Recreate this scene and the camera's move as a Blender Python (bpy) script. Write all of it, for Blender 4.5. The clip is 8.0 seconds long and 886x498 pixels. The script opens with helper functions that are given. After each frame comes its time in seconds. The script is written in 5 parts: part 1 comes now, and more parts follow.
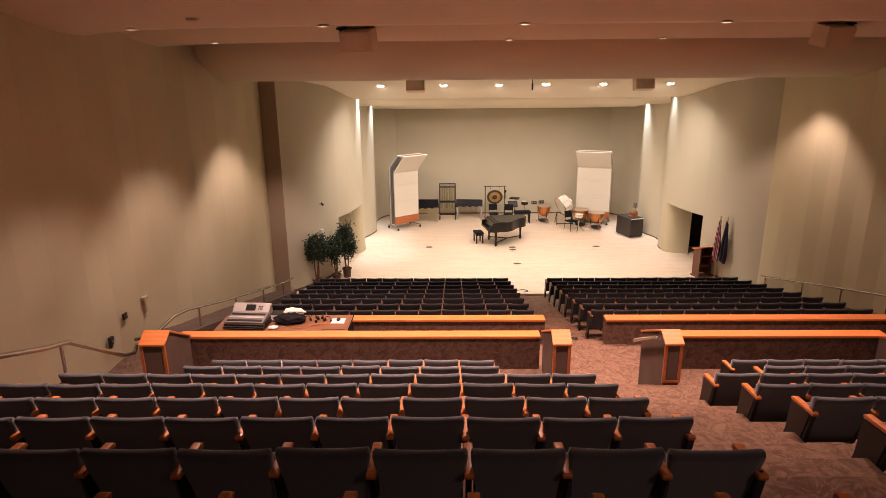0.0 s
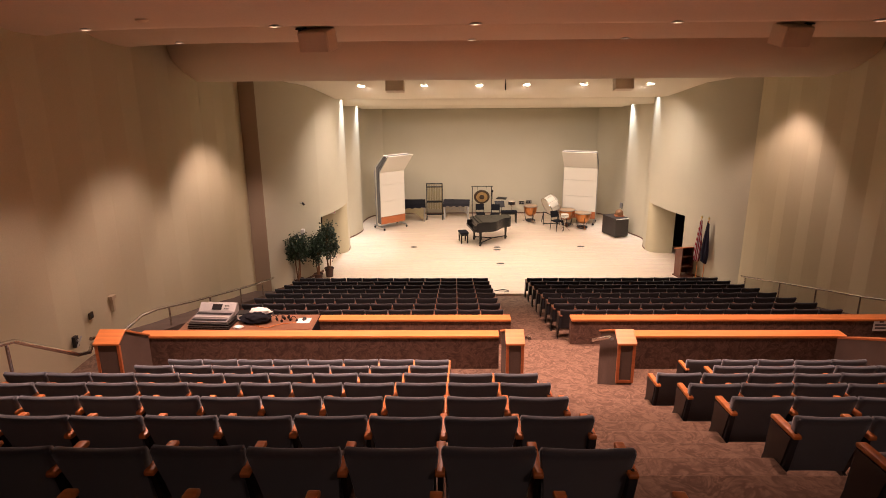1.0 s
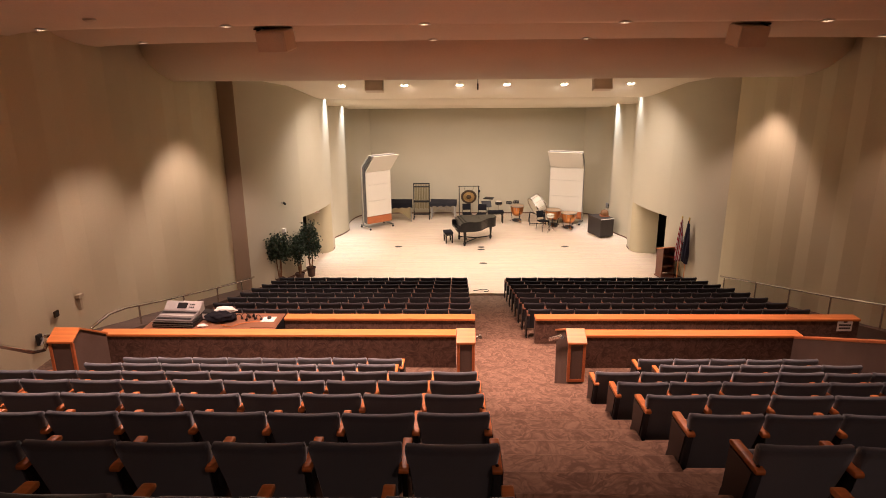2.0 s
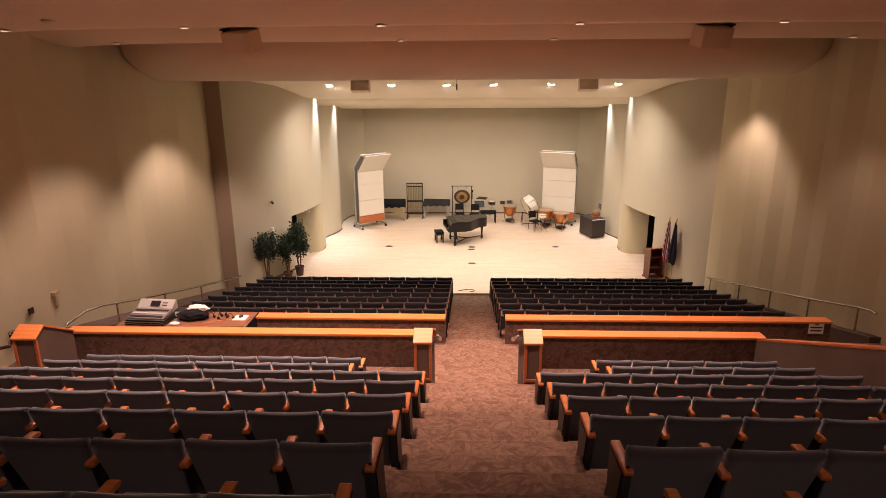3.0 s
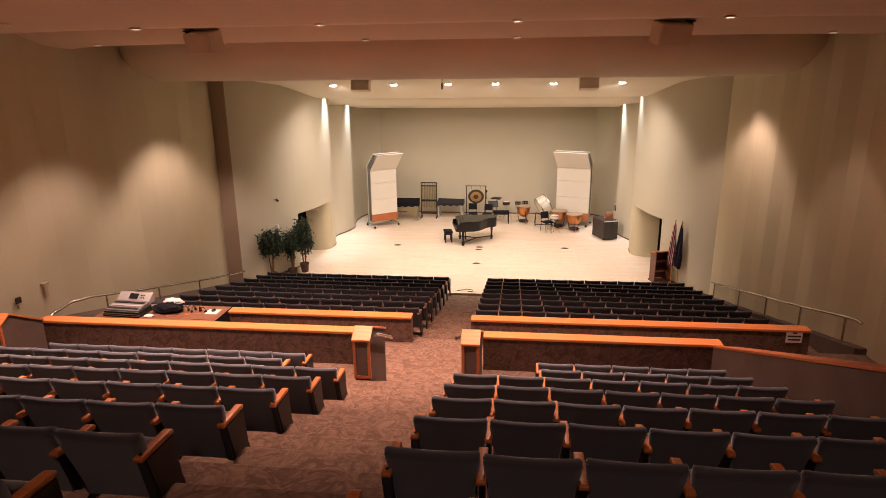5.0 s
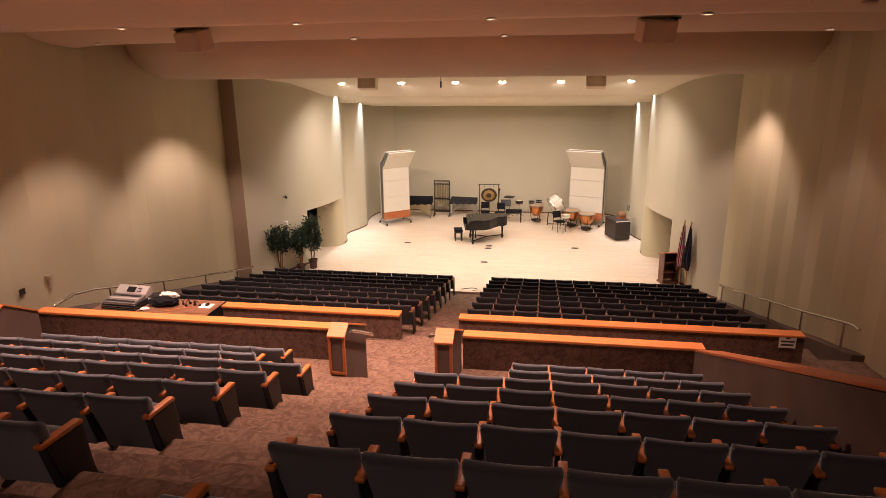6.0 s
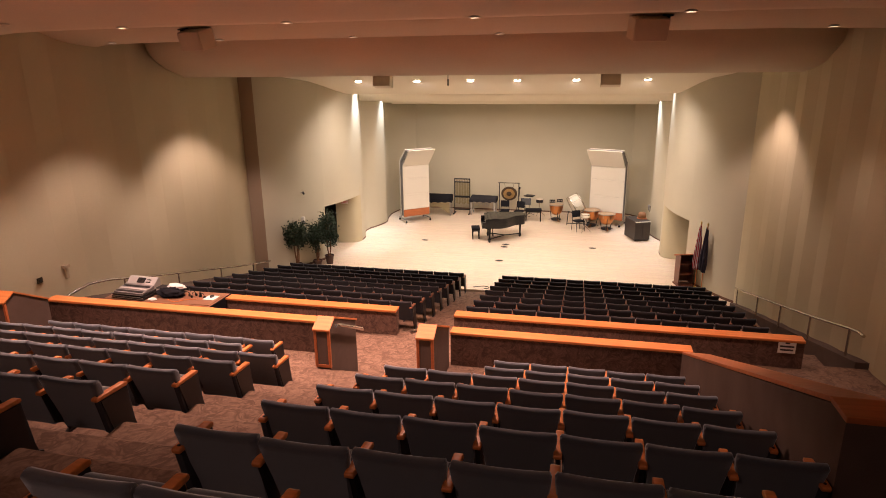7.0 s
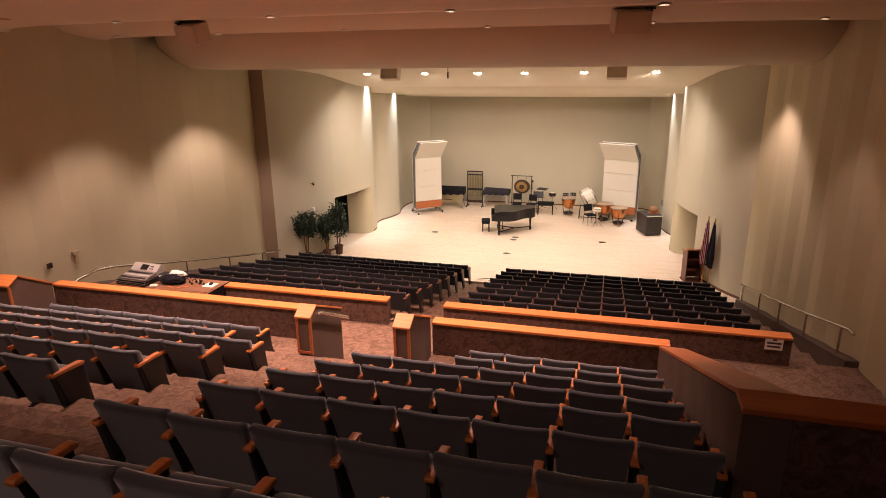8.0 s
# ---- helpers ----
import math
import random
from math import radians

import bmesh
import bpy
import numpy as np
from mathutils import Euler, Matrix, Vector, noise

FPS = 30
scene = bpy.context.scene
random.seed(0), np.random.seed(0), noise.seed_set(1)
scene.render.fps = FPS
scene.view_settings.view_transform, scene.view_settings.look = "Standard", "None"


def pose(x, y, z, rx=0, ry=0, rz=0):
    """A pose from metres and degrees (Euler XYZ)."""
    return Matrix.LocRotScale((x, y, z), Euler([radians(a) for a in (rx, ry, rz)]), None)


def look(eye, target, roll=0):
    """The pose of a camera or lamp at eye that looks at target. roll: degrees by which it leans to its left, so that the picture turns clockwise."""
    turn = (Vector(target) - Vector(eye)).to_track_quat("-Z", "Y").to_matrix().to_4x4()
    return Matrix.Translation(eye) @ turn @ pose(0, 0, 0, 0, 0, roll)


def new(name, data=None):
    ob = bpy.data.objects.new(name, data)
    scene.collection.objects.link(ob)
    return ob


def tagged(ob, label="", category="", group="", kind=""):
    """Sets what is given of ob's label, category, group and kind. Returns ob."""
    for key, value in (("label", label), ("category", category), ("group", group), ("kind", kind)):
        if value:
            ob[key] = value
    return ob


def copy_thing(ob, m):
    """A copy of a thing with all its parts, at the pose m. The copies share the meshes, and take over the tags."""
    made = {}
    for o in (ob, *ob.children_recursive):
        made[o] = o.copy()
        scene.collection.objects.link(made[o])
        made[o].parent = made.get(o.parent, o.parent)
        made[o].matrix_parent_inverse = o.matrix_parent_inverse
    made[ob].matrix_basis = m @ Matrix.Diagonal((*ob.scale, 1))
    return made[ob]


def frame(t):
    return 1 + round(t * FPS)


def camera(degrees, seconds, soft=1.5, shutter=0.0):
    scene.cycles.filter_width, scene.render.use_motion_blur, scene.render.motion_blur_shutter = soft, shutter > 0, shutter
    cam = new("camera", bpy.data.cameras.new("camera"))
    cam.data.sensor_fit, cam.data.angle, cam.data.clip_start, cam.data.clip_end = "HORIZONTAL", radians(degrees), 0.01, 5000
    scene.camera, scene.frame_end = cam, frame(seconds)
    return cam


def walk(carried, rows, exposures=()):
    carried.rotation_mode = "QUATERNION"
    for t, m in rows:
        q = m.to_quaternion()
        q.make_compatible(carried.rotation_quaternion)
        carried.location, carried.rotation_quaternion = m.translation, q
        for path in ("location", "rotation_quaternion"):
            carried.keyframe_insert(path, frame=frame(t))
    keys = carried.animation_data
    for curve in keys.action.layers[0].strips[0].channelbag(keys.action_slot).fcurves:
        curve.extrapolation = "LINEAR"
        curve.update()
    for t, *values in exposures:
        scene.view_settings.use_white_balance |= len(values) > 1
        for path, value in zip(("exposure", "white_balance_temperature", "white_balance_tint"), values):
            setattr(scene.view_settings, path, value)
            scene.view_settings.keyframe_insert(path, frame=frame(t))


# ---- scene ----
cam = camera(71.2, 8.0, 0.9)
PATH = [
    (0, (-2.559, -0.18, 7.608), (-2.592, 1.741, 7.054), -0.5),
    (0.5, (-2.168, -0.173, 7.575), (-2.203, 1.749, 7.023), -0.5),
    (1, (-1.797, -0.187, 7.604), (-1.836, 1.734, 7.050), -0.5),
    (1.5, (-1.393, -0.199, 7.586), (-1.437, 1.722, 7.033), -0.5),
    (3, (-0.175, -0.229, 7.610), (-0.251, 1.691, 7.055), -0.4),
    (3.5, (0.239, -0.21, 7.586), (0.126, 1.708, 7.032), -0.5),
    (4, (0.662, -0.18, 7.608), (0.514, 1.735, 7.050), -0.5),
    (4.5, (1.082, -0.148, 7.587), (0.898, 1.765, 7.033), -0.6),
    (6, (2.343, 0.016, 7.574), (2.027, 1.911, 7.015), -0.7),
    (6.5, (2.756, 0.051, 7.557), (2.387, 1.936, 6.999), -0.7),
    (7, (3.159, 0.087, 7.566), (2.732, 1.958, 7.003), -0.7),
    (7.5, (3.55, 0.125, 7.546), (3.08, 1.982, 6.970), -0.7),
    (8, (3.971, 0.132, 7.577), (3.459, 1.975, 6.992), -0.7),
]
walk(cam, [(t, look(eye, target, roll)) for t, eye, target, roll in PATH])


# ---- light ----
world = bpy.data.worlds.new("world")
world.use_nodes = True
world.node_tree.nodes["Background"].inputs["Color"].default_value = (0.02, 0.016, 0.012, 1)
world.node_tree.nodes["Background"].inputs["Strength"].default_value = 0.3
scene.world = world
EXPOSURE = -0.04
scene.view_settings.exposure = EXPOSURE

STAGE_TINT = (1.0, 0.80, 0.715)
HOUSE_TINT = (1.0, 0.565, 0.465)
WASH_TINT = (1.0, 0.70, 0.63)


def spot(name, eye, target, watts, degrees, blend, tint, size=0.08):
    data = bpy.data.lights.new(name, "SPOT")
    data.energy, data.color, data.spot_size, data.spot_blend, data.shadow_soft_size = watts, tint, radians(degrees), blend, size
    ob = new(name, data)
    ob.matrix_world = look(eye, target)
    return ob


STAGE_LAMPS = [(-5.13, 22.6), (-2.88, 22.6), (-0.91, 22.6), (0.77, 22.6), (2.8, 22.6), (5.15, 22.6)]
for lx, ly in STAGE_LAMPS:
    spot("stage_or_fill_light", (lx, ly, 7.02), (lx * 0.82, ly + 2.6, 0), 730, 150, 1.0, STAGE_TINT, 0.1)
# two more rows: added fill behind the deep soffit, downlights behind the last ceiling band
for lx in (-4.5, -1.5, 1.5, 4.5):
    spot("stage_or_fill_light", (lx, 18.9, 7.7), (lx * 0.9, 25.0, 0), 100, 70, 0.8, STAGE_TINT, 0.12)
for lx in (-4.1, -1.4, 1.4, 4.1):
    spot("stage_or_fill_light", (lx, 28.4, 5.85), (lx * 0.9, 28.5, 0), 190, 140, 0.85, STAGE_TINT, 0.12)
# wall-grazing lights at the ends of the curved stage walls
for lx, ly, lz, watts in ((-6.2, 25.62, 7.15, 1700), (-6.02, 28.62, 6.7, 1200), (6.2, 25.62, 7.15, 620), (6.02, 28.62, 6.7, 1300)):
    spot("wall_or_fill_light", (lx, ly, lz), (lx * 1.025, ly + 0.03, 2.5), watts, 46, 1.0, (0.93, 0.92, 1.0), 0.1)
# wall washers of the audience side; the last two are added fill for the east wall
for lx, ly, lz, tx, watts, cone in ((-7.1, 17.3, 7.25, -7.3, 820, 102), (-6.95, 12.9, 7.75, -7.2, 620, 94), (-6.95, 9.4, 7.95, -7.2, 380, 92), (7.05, 18.4, 7.3, 7.3, 470, 104), (7.2, 13.6, 7.9, 7.4, 130, 70), (7.2, 10.2, 7.9, 7.4, 50, 70)):
    spot("wall_or_fill_light", (lx, ly, lz), (tx, ly, 0), watts, cone, 0.5, WASH_TINT, 0.16)
HOUSE_LAMPS = [(x, 9.6 + 0.4 * (abs(x) / 7.6) ** 4, 8.22) for x in (-7.58, -4.5, -1.48, 1.5, 4.5, 7.58)]
HOUSE_LAMPS += [(x, 12.45 + 0.3 * (abs(x) / 7.3) ** 4, 8.12) for x in (-7.3, -4.45, -1.46, 1.5, 4.47, 7.31)]
for lx, ly, lz in HOUSE_LAMPS:
    spot("house_or_fill_light", (lx, ly, lz), (lx * 0.85, ly, 0), 1150 if abs(lx) < 4 else 1300 if lx < -4 and lx > -6 else 700 if abs(lx) < 6 else 60, 88, 0.7, HOUSE_TINT, 0.06)
# unseen fill added behind the camera to lift the backs of the seats
for lx, watts in ((-5.5, 14), (-2.5, 28), (1.0, 105), (3.8, 45)):
    spot("house_or_fill_light", (lx, -1.2, 9.3), (lx, 4.5, 3.5), watts, 100, 0.8, HOUSE_TINT, 0.15)
# unseen overhead fill added for the rear seats and aisle, without fixtures
for lx, watts in ((-5.3, 1450), (-1.7, 1050), (1.7, 650)):
    spot("house_or_fill_light", (lx, 7.3, 8.3), (lx, 6.0, 0), watts, 106, 0.8, HOUSE_TINT, 0.1)

# ---- materials ----


def material(name, base, rough=0.6, metal=0.0, spec=0.5):
    m = bpy.data.materials.new(name)
    m.use_nodes = True
    b = m.node_tree.nodes["Principled BSDF"]
    b.inputs["Base Color"].default_value = (*base, 1)
    b.inputs["Roughness"].default_value = rough
    b.inputs["Metallic"].default_value = metal
    b.inputs["Specular IOR Level"].default_value = spec
    return m


def node(m, kind, **values):
    n = m.node_tree.nodes.new(kind)
    for key, value in values.items():
        n.inputs[key].default_value = value
    return n


def wire(m, a, out, b, inp):
    m.node_tree.links.new(a.outputs[out], b.inputs[inp])


def coords(m, scale=(1, 1, 1), turn=(0, 0, 0)):
    c = node(m, "ShaderNodeTexCoord")
    p = node(m, "ShaderNodeMapping", Scale=scale, Rotation=turn)
    wire(m, c, "Object", p, "Vector")
    return p


def grainy(name, base, rough=0.7, metal=0.0, spec=0.4, fine=60.0, coarse=1.5, amount=0.12, bump=0.15, scale=(1, 1, 1), depth=0.002):
    """A material with variation at two scales and a fine relief."""
    m = material(name, base, rough, metal, spec)
    b = m.node_tree.nodes["Principled BSDF"]
    p = coords(m, scale)
    n1 = node(m, "ShaderNodeTexNoise", Scale=coarse, Detail=4.0)
    n2 = node(m, "ShaderNodeTexNoise", Scale=fine, Detail=3.0)
    wire(m, p, "Vector", n1, "Vector")
    wire(m, p, "Vector", n2, "Vector")
    mix = node(m, "ShaderNodeMix")
    mix.data_type = "FLOAT"
    mix.inputs[0].default_value = 0.45
    wire(m, n1, "Fac", mix, 2)
    wire(m, n2, "Fac", mix, 3)
    ramp = node(m, "ShaderNodeValToRGB")
    lo = [c * (1 - amount * 2) for c in base]
    hi = [min(1, c * (1 + amount * 2)) for c in base]
    ramp.color_ramp.elements[0].position, ramp.color_ramp.elements[1].position = 0.25, 0.75
    ramp.color_ramp.elements[0].color, ramp.color_ramp.elements[1].color = (*lo, 1), (*hi, 1)
    wire(m, mix, 0, ramp, "Fac")
    wire(m, ramp, "Color", b, "Base Color")
    bp = node(m, "ShaderNodeBump", Strength=bump, Distance=depth)
    wire(m, n2, "Fac", bp, "Height")
    wire(m, bp, "Normal", b, "Normal")
    return m


def wood(name, base, rough=0.3, stretch=(1, 14, 14), amount=0.14, coat=0.2):
    m = material(name, base, rough, 0, 0.5)
    b = m.node_tree.nodes["Principled BSDF"]
    b.inputs["Coat Weight"].default_value = coat
    b.inputs["Coat Roughness"].default_value = 0.15
    p = coords(m, stretch)
    n1 = node(m, "ShaderNodeTexNoise", Scale=1.6, Detail=6.0, Distortion=0.8)
    wire(m, p, "Vector", n1, "Vector")
    ramp = node(m, "ShaderNodeValToRGB")
    ramp.color_ramp.elements[0].position, ramp.color_ramp.elements[1].position = 0.3, 0.7
    ramp.color_ramp.elements[0].color = (*[c * (1 - amount) for c in base], 1)
    ramp.color_ramp.elements[1].color = (*[min(1, c * (1 + amount)) for c in base], 1)
    wire(m, n1, "Fac", ramp, "Fac")
    wire(m, ramp, "Color", b, "Base Color")
    bp = node(m, "ShaderNodeBump", Strength=0.1, Distance=0.001)
    wire(m, n1, "Fac", bp, "Height")
    wire(m, bp, "Normal", b, "Normal")
    return m


def carpet_material(name, dark, light, size=1.0, contrast=(0.42, 0.6)):
    """Loop pile with a sweeping leaf pattern."""
    m = material(name, dark, 0.95, 0, 0.15)
    b = m.node_tree.nodes["Principled BSDF"]
    p = coords(m, (size, size, size))
    swirl = node(m, "ShaderNodeTexNoise", Scale=2.6, Detail=2.5, Distortion=2.2)
    wire(m, p, "Vector", swirl, "Vector")
    leaf = node(m, "ShaderNodeTexVoronoi", Scale=5.0)
    add = node(m, "ShaderNodeVectorMath")
    add.operation = "MULTIPLY_ADD"
    add.inputs[1].default_value = (0.9, 0.9, 0.9)
    wire(m, swirl, "Color", add, 0)
    wire(m, p, "Vector", add, 2)
    wire(m, add, "Vector", leaf, "Vector")
    fine = node(m, "ShaderNodeTexNoise", Scale=160.0, Detail=2.0)
    wire(m, p, "Vector", fine, "Vector")
    mul = node(m, "ShaderNodeMath")
    mul.operation = "MULTIPLY"
    wire(m, swirl, "Fac", mul, 0)
    wire(m, leaf, "Distance", mul, 1)
    mixf = node(m, "ShaderNodeMath")
    mixf.operation = "MULTIPLY_ADD"
    mixf.inputs[1].default_value = 0.35
    wire(m, fine, "Fac", mixf, 0)
    wire(m, mul, 0, mixf, 2)
    ramp = node(m, "ShaderNodeValToRGB")
    ramp.color_ramp.elements[0].position, ramp.color_ramp.elements[1].position = contrast[0] - 0.2, contrast[1]
    ramp.color_ramp.elements[0].color, ramp.color_ramp.elements[1].color = (*light, 1), (*dark, 1)
    wire(m, mixf, 0, ramp, "Fac")
    wire(m, ramp, "Color", b, "Base Color")
    bp = node(m, "ShaderNodeBump", Strength=0.5, Distance=0.004)
    wire(m, fine, "Fac", bp, "Height")
    wire(m, bp, "Normal", b, "Normal")
    return m


def plank_material(name):
    """Narrow maple strips that run across the stage."""
    m = material(name, (0.7, 0.5, 0.3), 0.33, 0, 0.5)
    b = m.node_tree.nodes["Principled BSDF"]
    p = coords(m)
    brick = node(m, "ShaderNodeTexBrick", Scale=1.0)
    brick.inputs["Brick Width"].default_value = 1.4
    brick.inputs["Row Height"].default_value = 0.07
    brick.inputs["Mortar Size"].default_value = 0.0015
    brick.inputs["Color1"].default_value = (0.72, 0.59, 0.44, 1)
    brick.inputs["Color2"].default_value = (0.64, 0.51, 0.37, 1)
    brick.inputs["Mortar"].default_value = (0.42, 0.28, 0.15, 1)
    wire(m, p, "Vector", brick, "Vector")
    q = coords(m, (3, 40, 1))
    grain = node(m, "ShaderNodeTexNoise", Scale=1.5, Detail=5.0)
    wire(m, q, "Vector", grain, "Vector")
    r = coords(m, (0.5, 0.5, 0.5))
    worn = node(m, "ShaderNodeTexNoise", Scale=1.0, Detail=5.0)
    wire(m, r, "Vector", worn, "Vector")
    mix = node(m, "ShaderNodeMix")
    mix.data_type, mix.blend_type = "RGBA", "OVERLAY"
    mix.inputs[0].default_value = 0.35
    wire(m, brick, "Color", mix, 6)
    wire(m, grain, "Color", mix, 7)
    hue = node(m, "ShaderNodeHueSaturation", Saturation=0.9)
    wire(m, mix, 2, hue, "Color")
    wire(m, hue, "Color", b, "Base Color")
    ramp = node(m, "ShaderNodeMapRange")
    ramp.inputs[3].default_value, ramp.inputs[4].default_value = 0.24, 0.5
    wire(m, worn, "Fac", ramp, 0)
    wire(m, ramp, 0, b, "Roughness")
    return m


def leaf_material(name):
    m = material(name, (0.03, 0.075, 0.025), 0.45, 0, 0.4)
    b = m.node_tree.nodes["Principled BSDF"]
    geo = node(m, "ShaderNodeNewGeometry")
    ramp = node(m, "ShaderNodeValToRGB")
    ramp.color_ramp.elements[0].color, ramp.color_ramp.elements[1].color = (0.007, 0.020, 0.010, 1), (0.026, 0.05, 0.02, 1)
    wire(m, geo, "Random Per Island", ramp, "Fac")
    wire(m, ramp, "Color", b, "Base Color")
    return m


def flag_material(name, first, second, bands):
    m = material(name, first, 0.8, 0, 0.2)
    b = m.node_tree.nodes["Principled BSDF"]
    p = coords(m, (1, 1, 1), (0, radians(14), 0))
    wave = node(m, "ShaderNodeTexWave", Scale=bands, Distortion=1.2)
    wire(m, p, "Vector", wave, "Vector")
    ramp = node(m, "ShaderNodeValToRGB")
    ramp.color_ramp.interpolation = "CONSTANT"
    ramp.color_ramp.elements[1].position = 0.55
    ramp.color_ramp.elements[0].color, ramp.color_ramp.elements[1].color = (*first, 1), (*second, 1)
    wire(m, wave, "Fac", ramp, "Fac")
    wire(m, ramp, "Color", b, "Base Color")
    return m


def glowing(name, tint, strength):
    m = material(name, tint, 0.5)
    b = m.node_tree.nodes["Principled BSDF"]
    b.inputs["Emission Color"].default_value = (*tint, 1)
    b.inputs["Emission Strength"].default_value = strength
    return m


WALL = grainy("cream_wall_cover", (0.50, 0.462, 0.345), 0.85, fine=45, coarse=0.5, amount=0.04, bump=0.25)
PANEL_WALL = grainy("khaki_wall_panel", (0.54, 0.475, 0.315), 0.85, fine=45, coarse=0.4, amount=0.05, bump=0.25)
# west return: a darker brown than the side panels
RETURN_WALL = grainy("brown_return_wall", (0.36, 0.27, 0.19), 0.85, fine=45, coarse=0.4, amount=0.05, bump=0.25)
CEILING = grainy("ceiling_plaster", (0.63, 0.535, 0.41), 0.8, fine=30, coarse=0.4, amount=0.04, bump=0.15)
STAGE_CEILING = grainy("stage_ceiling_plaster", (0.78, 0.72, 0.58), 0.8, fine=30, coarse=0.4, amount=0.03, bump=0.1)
MAPLE = plank_material("maple_strip_floor")
CARPET = carpet_material("brown_leaf_carpet", (0.118, 0.074, 0.052), (0.225, 0.148, 0.102), 1.5)
WALL_CARPET = carpet_material("dark_leaf_carpet", (0.085, 0.052, 0.040), (0.175, 0.108, 0.08), 1.6)
GREY_CARPET = grainy("grey_brown_carpet", (0.125, 0.093, 0.076), 0.95, spec=0.1, fine=120, coarse=2, amount=0.15, bump=0.4)
CHERRY = wood("orange_cherry_wood", (0.58, 0.20, 0.055), 0.42, coat=0.03)
CHERRY_DARK = wood("red_cherry_wood", (0.42, 0.13, 0.042), 0.5, coat=0.0)
FABRIC = grainy("charcoal_weave", (0.076, 0.084, 0.096), 0.92, spec=0.25, fine=220, coarse=3, amount=0.14, bump=0.5)
FABRIC.node_tree.nodes["Principled BSDF"].inputs["Sheen Weight"].default_value = 0.9
FABRIC.node_tree.nodes["Principled BSDF"].inputs["Sheen Tint"].default_value = (0.82, 0.92, 1.0, 1)
# end panels: darkened copy of the charcoal weave, aisle-side shade put into its colour
SHADED_END_FABRIC = grainy("shaded_panel_weave", (0.040, 0.043, 0.049), 0.9, spec=0.25, fine=220, coarse=3, amount=0.14, bump=0.5)
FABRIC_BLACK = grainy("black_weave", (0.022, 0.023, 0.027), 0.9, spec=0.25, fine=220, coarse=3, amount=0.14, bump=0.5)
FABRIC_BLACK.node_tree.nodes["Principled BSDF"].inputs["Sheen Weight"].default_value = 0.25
BLACK_METAL = grainy("black_enamel", (0.015, 0.014, 0.014), 0.45, spec=0.4, fine=80, amount=0.1, bump=0.05)
BLACK_LACQUER = grainy("black_lacquer", (0.007, 0.0065, 0.0065), 0.22, spec=0.35, fine=30, amount=0.1, bump=0.02)
CHROME = grainy("brushed_steel", (0.62, 0.59, 0.55), 0.26, 1.0, fine=90, amount=0.06, bump=0.05)
ALLOY = grainy("grey_aluminium", (0.45, 0.44, 0.42), 0.4, 1.0, fine=90, amount=0.06, bump=0.05)
COPPER = grainy("hammered_copper", (0.60, 0.25, 0.09), 0.34, 1.0, fine=18, amount=0.1, bump=0.3, depth=0.004)
BRONZE = grainy("gong_bronze", (0.42, 0.28, 0.12), 0.45, 1.0, fine=14, amount=0.2, bump=0.3, depth=0.004)
BRONZE_DARK = grainy("dark_gong_bronze", (0.07, 0.045, 0.025), 0.55, 0.6, fine=14, amount=0.2, bump=0.3)
DULL_BRASS = grainy("dull_brass", (0.34, 0.29, 0.17), 0.5, 0.8, fine=30, amount=0.12, bump=0.05)
BRASS = grainy("brass_tube", (0.62, 0.45, 0.16), 0.3, 1.0, fine=30, amount=0.1, bump=0.05)
SKIN = grainy("drum_head", (0.74, 0.68, 0.55), 0.55, fine=20, amount=0.05, bump=0.03)
WHITE_PANEL = grainy("ivory_laminate", (0.68, 0.64, 0.54), 0.5, fine=20, coarse=0.8, amount=0.02, bump=0.03)
WHITE_PLASTIC = grainy("white_plastic", (0.72, 0.70, 0.64), 0.5, fine=40, amount=0.03, bump=0.03)
GREY_PLASTIC = grainy("grey_plastic", (0.20, 0.19, 0.18), 0.5, fine=40, amount=0.06, bump=0.05)
BROWN_CLOTH = grainy("brown_speaker_cloth", (0.66, 0.54, 0.42), 0.9, fine=200, amount=0.1, bump=0.3)
BLACK_CLOTH = grainy("black_cloth", (0.011, 0.011, 0.014), 0.95, spec=0.15, fine=150, amount=0.2, bump=0.5)
DARK_LAMINATE = grainy("dark_brown_laminate", (0.035, 0.027, 0.023), 0.5, fine=40, amount=0.1, bump=0.05)
TABLE_WOOD = wood("brown_table_laminate", (0.20, 0.095, 0.05), 0.4)
# darker tone of the armrest wood for the front tiers
FRONT_ARM = wood("dark_armrest_wood", (0.17, 0.065, 0.032), 0.5, coat=0.0)
TRUNK = grainy("bark", (0.20, 0.10, 0.05), 0.9, fine=40, amount=0.25, bump=0.6)
LEAF = leaf_material("ficus_leaf")
BEIGE = grainy("beige_enamel", (0.46, 0.36, 0.24), 0.5, fine=40, amount=0.06, bump=0.05)
POT = grainy("dark_clay", (0.07, 0.035, 0.025), 0.6, fine=30, amount=0.15, bump=0.2)
BASKET = grainy("woven_cane", (0.20, 0.09, 0.035), 0.7, fine=60, amount=0.3, bump=0.8)
STRIPES = flag_material("striped_flag_cloth", (0.24, 0.018, 0.03), (0.42, 0.36, 0.36), 4.5)
NAVY = grainy("navy_flag_cloth", (0.012, 0.009, 0.022), 0.85, fine=90, amount=0.2, bump=0.3)
RED_SIGN = material("red_sign_plastic", (0.6, 0.05, 0.03), 0.5)
PALE_GREY = grainy("pale_grey_plastic", (0.40, 0.39, 0.36), 0.5, fine=40, amount=0.05, bump=0.04)
PAPER = grainy("paper", (0.75, 0.72, 0.66), 0.8, fine=30, amount=0.03, bump=0.02)
INK = material("ink", (0.06, 0.05, 0.05), 0.7)
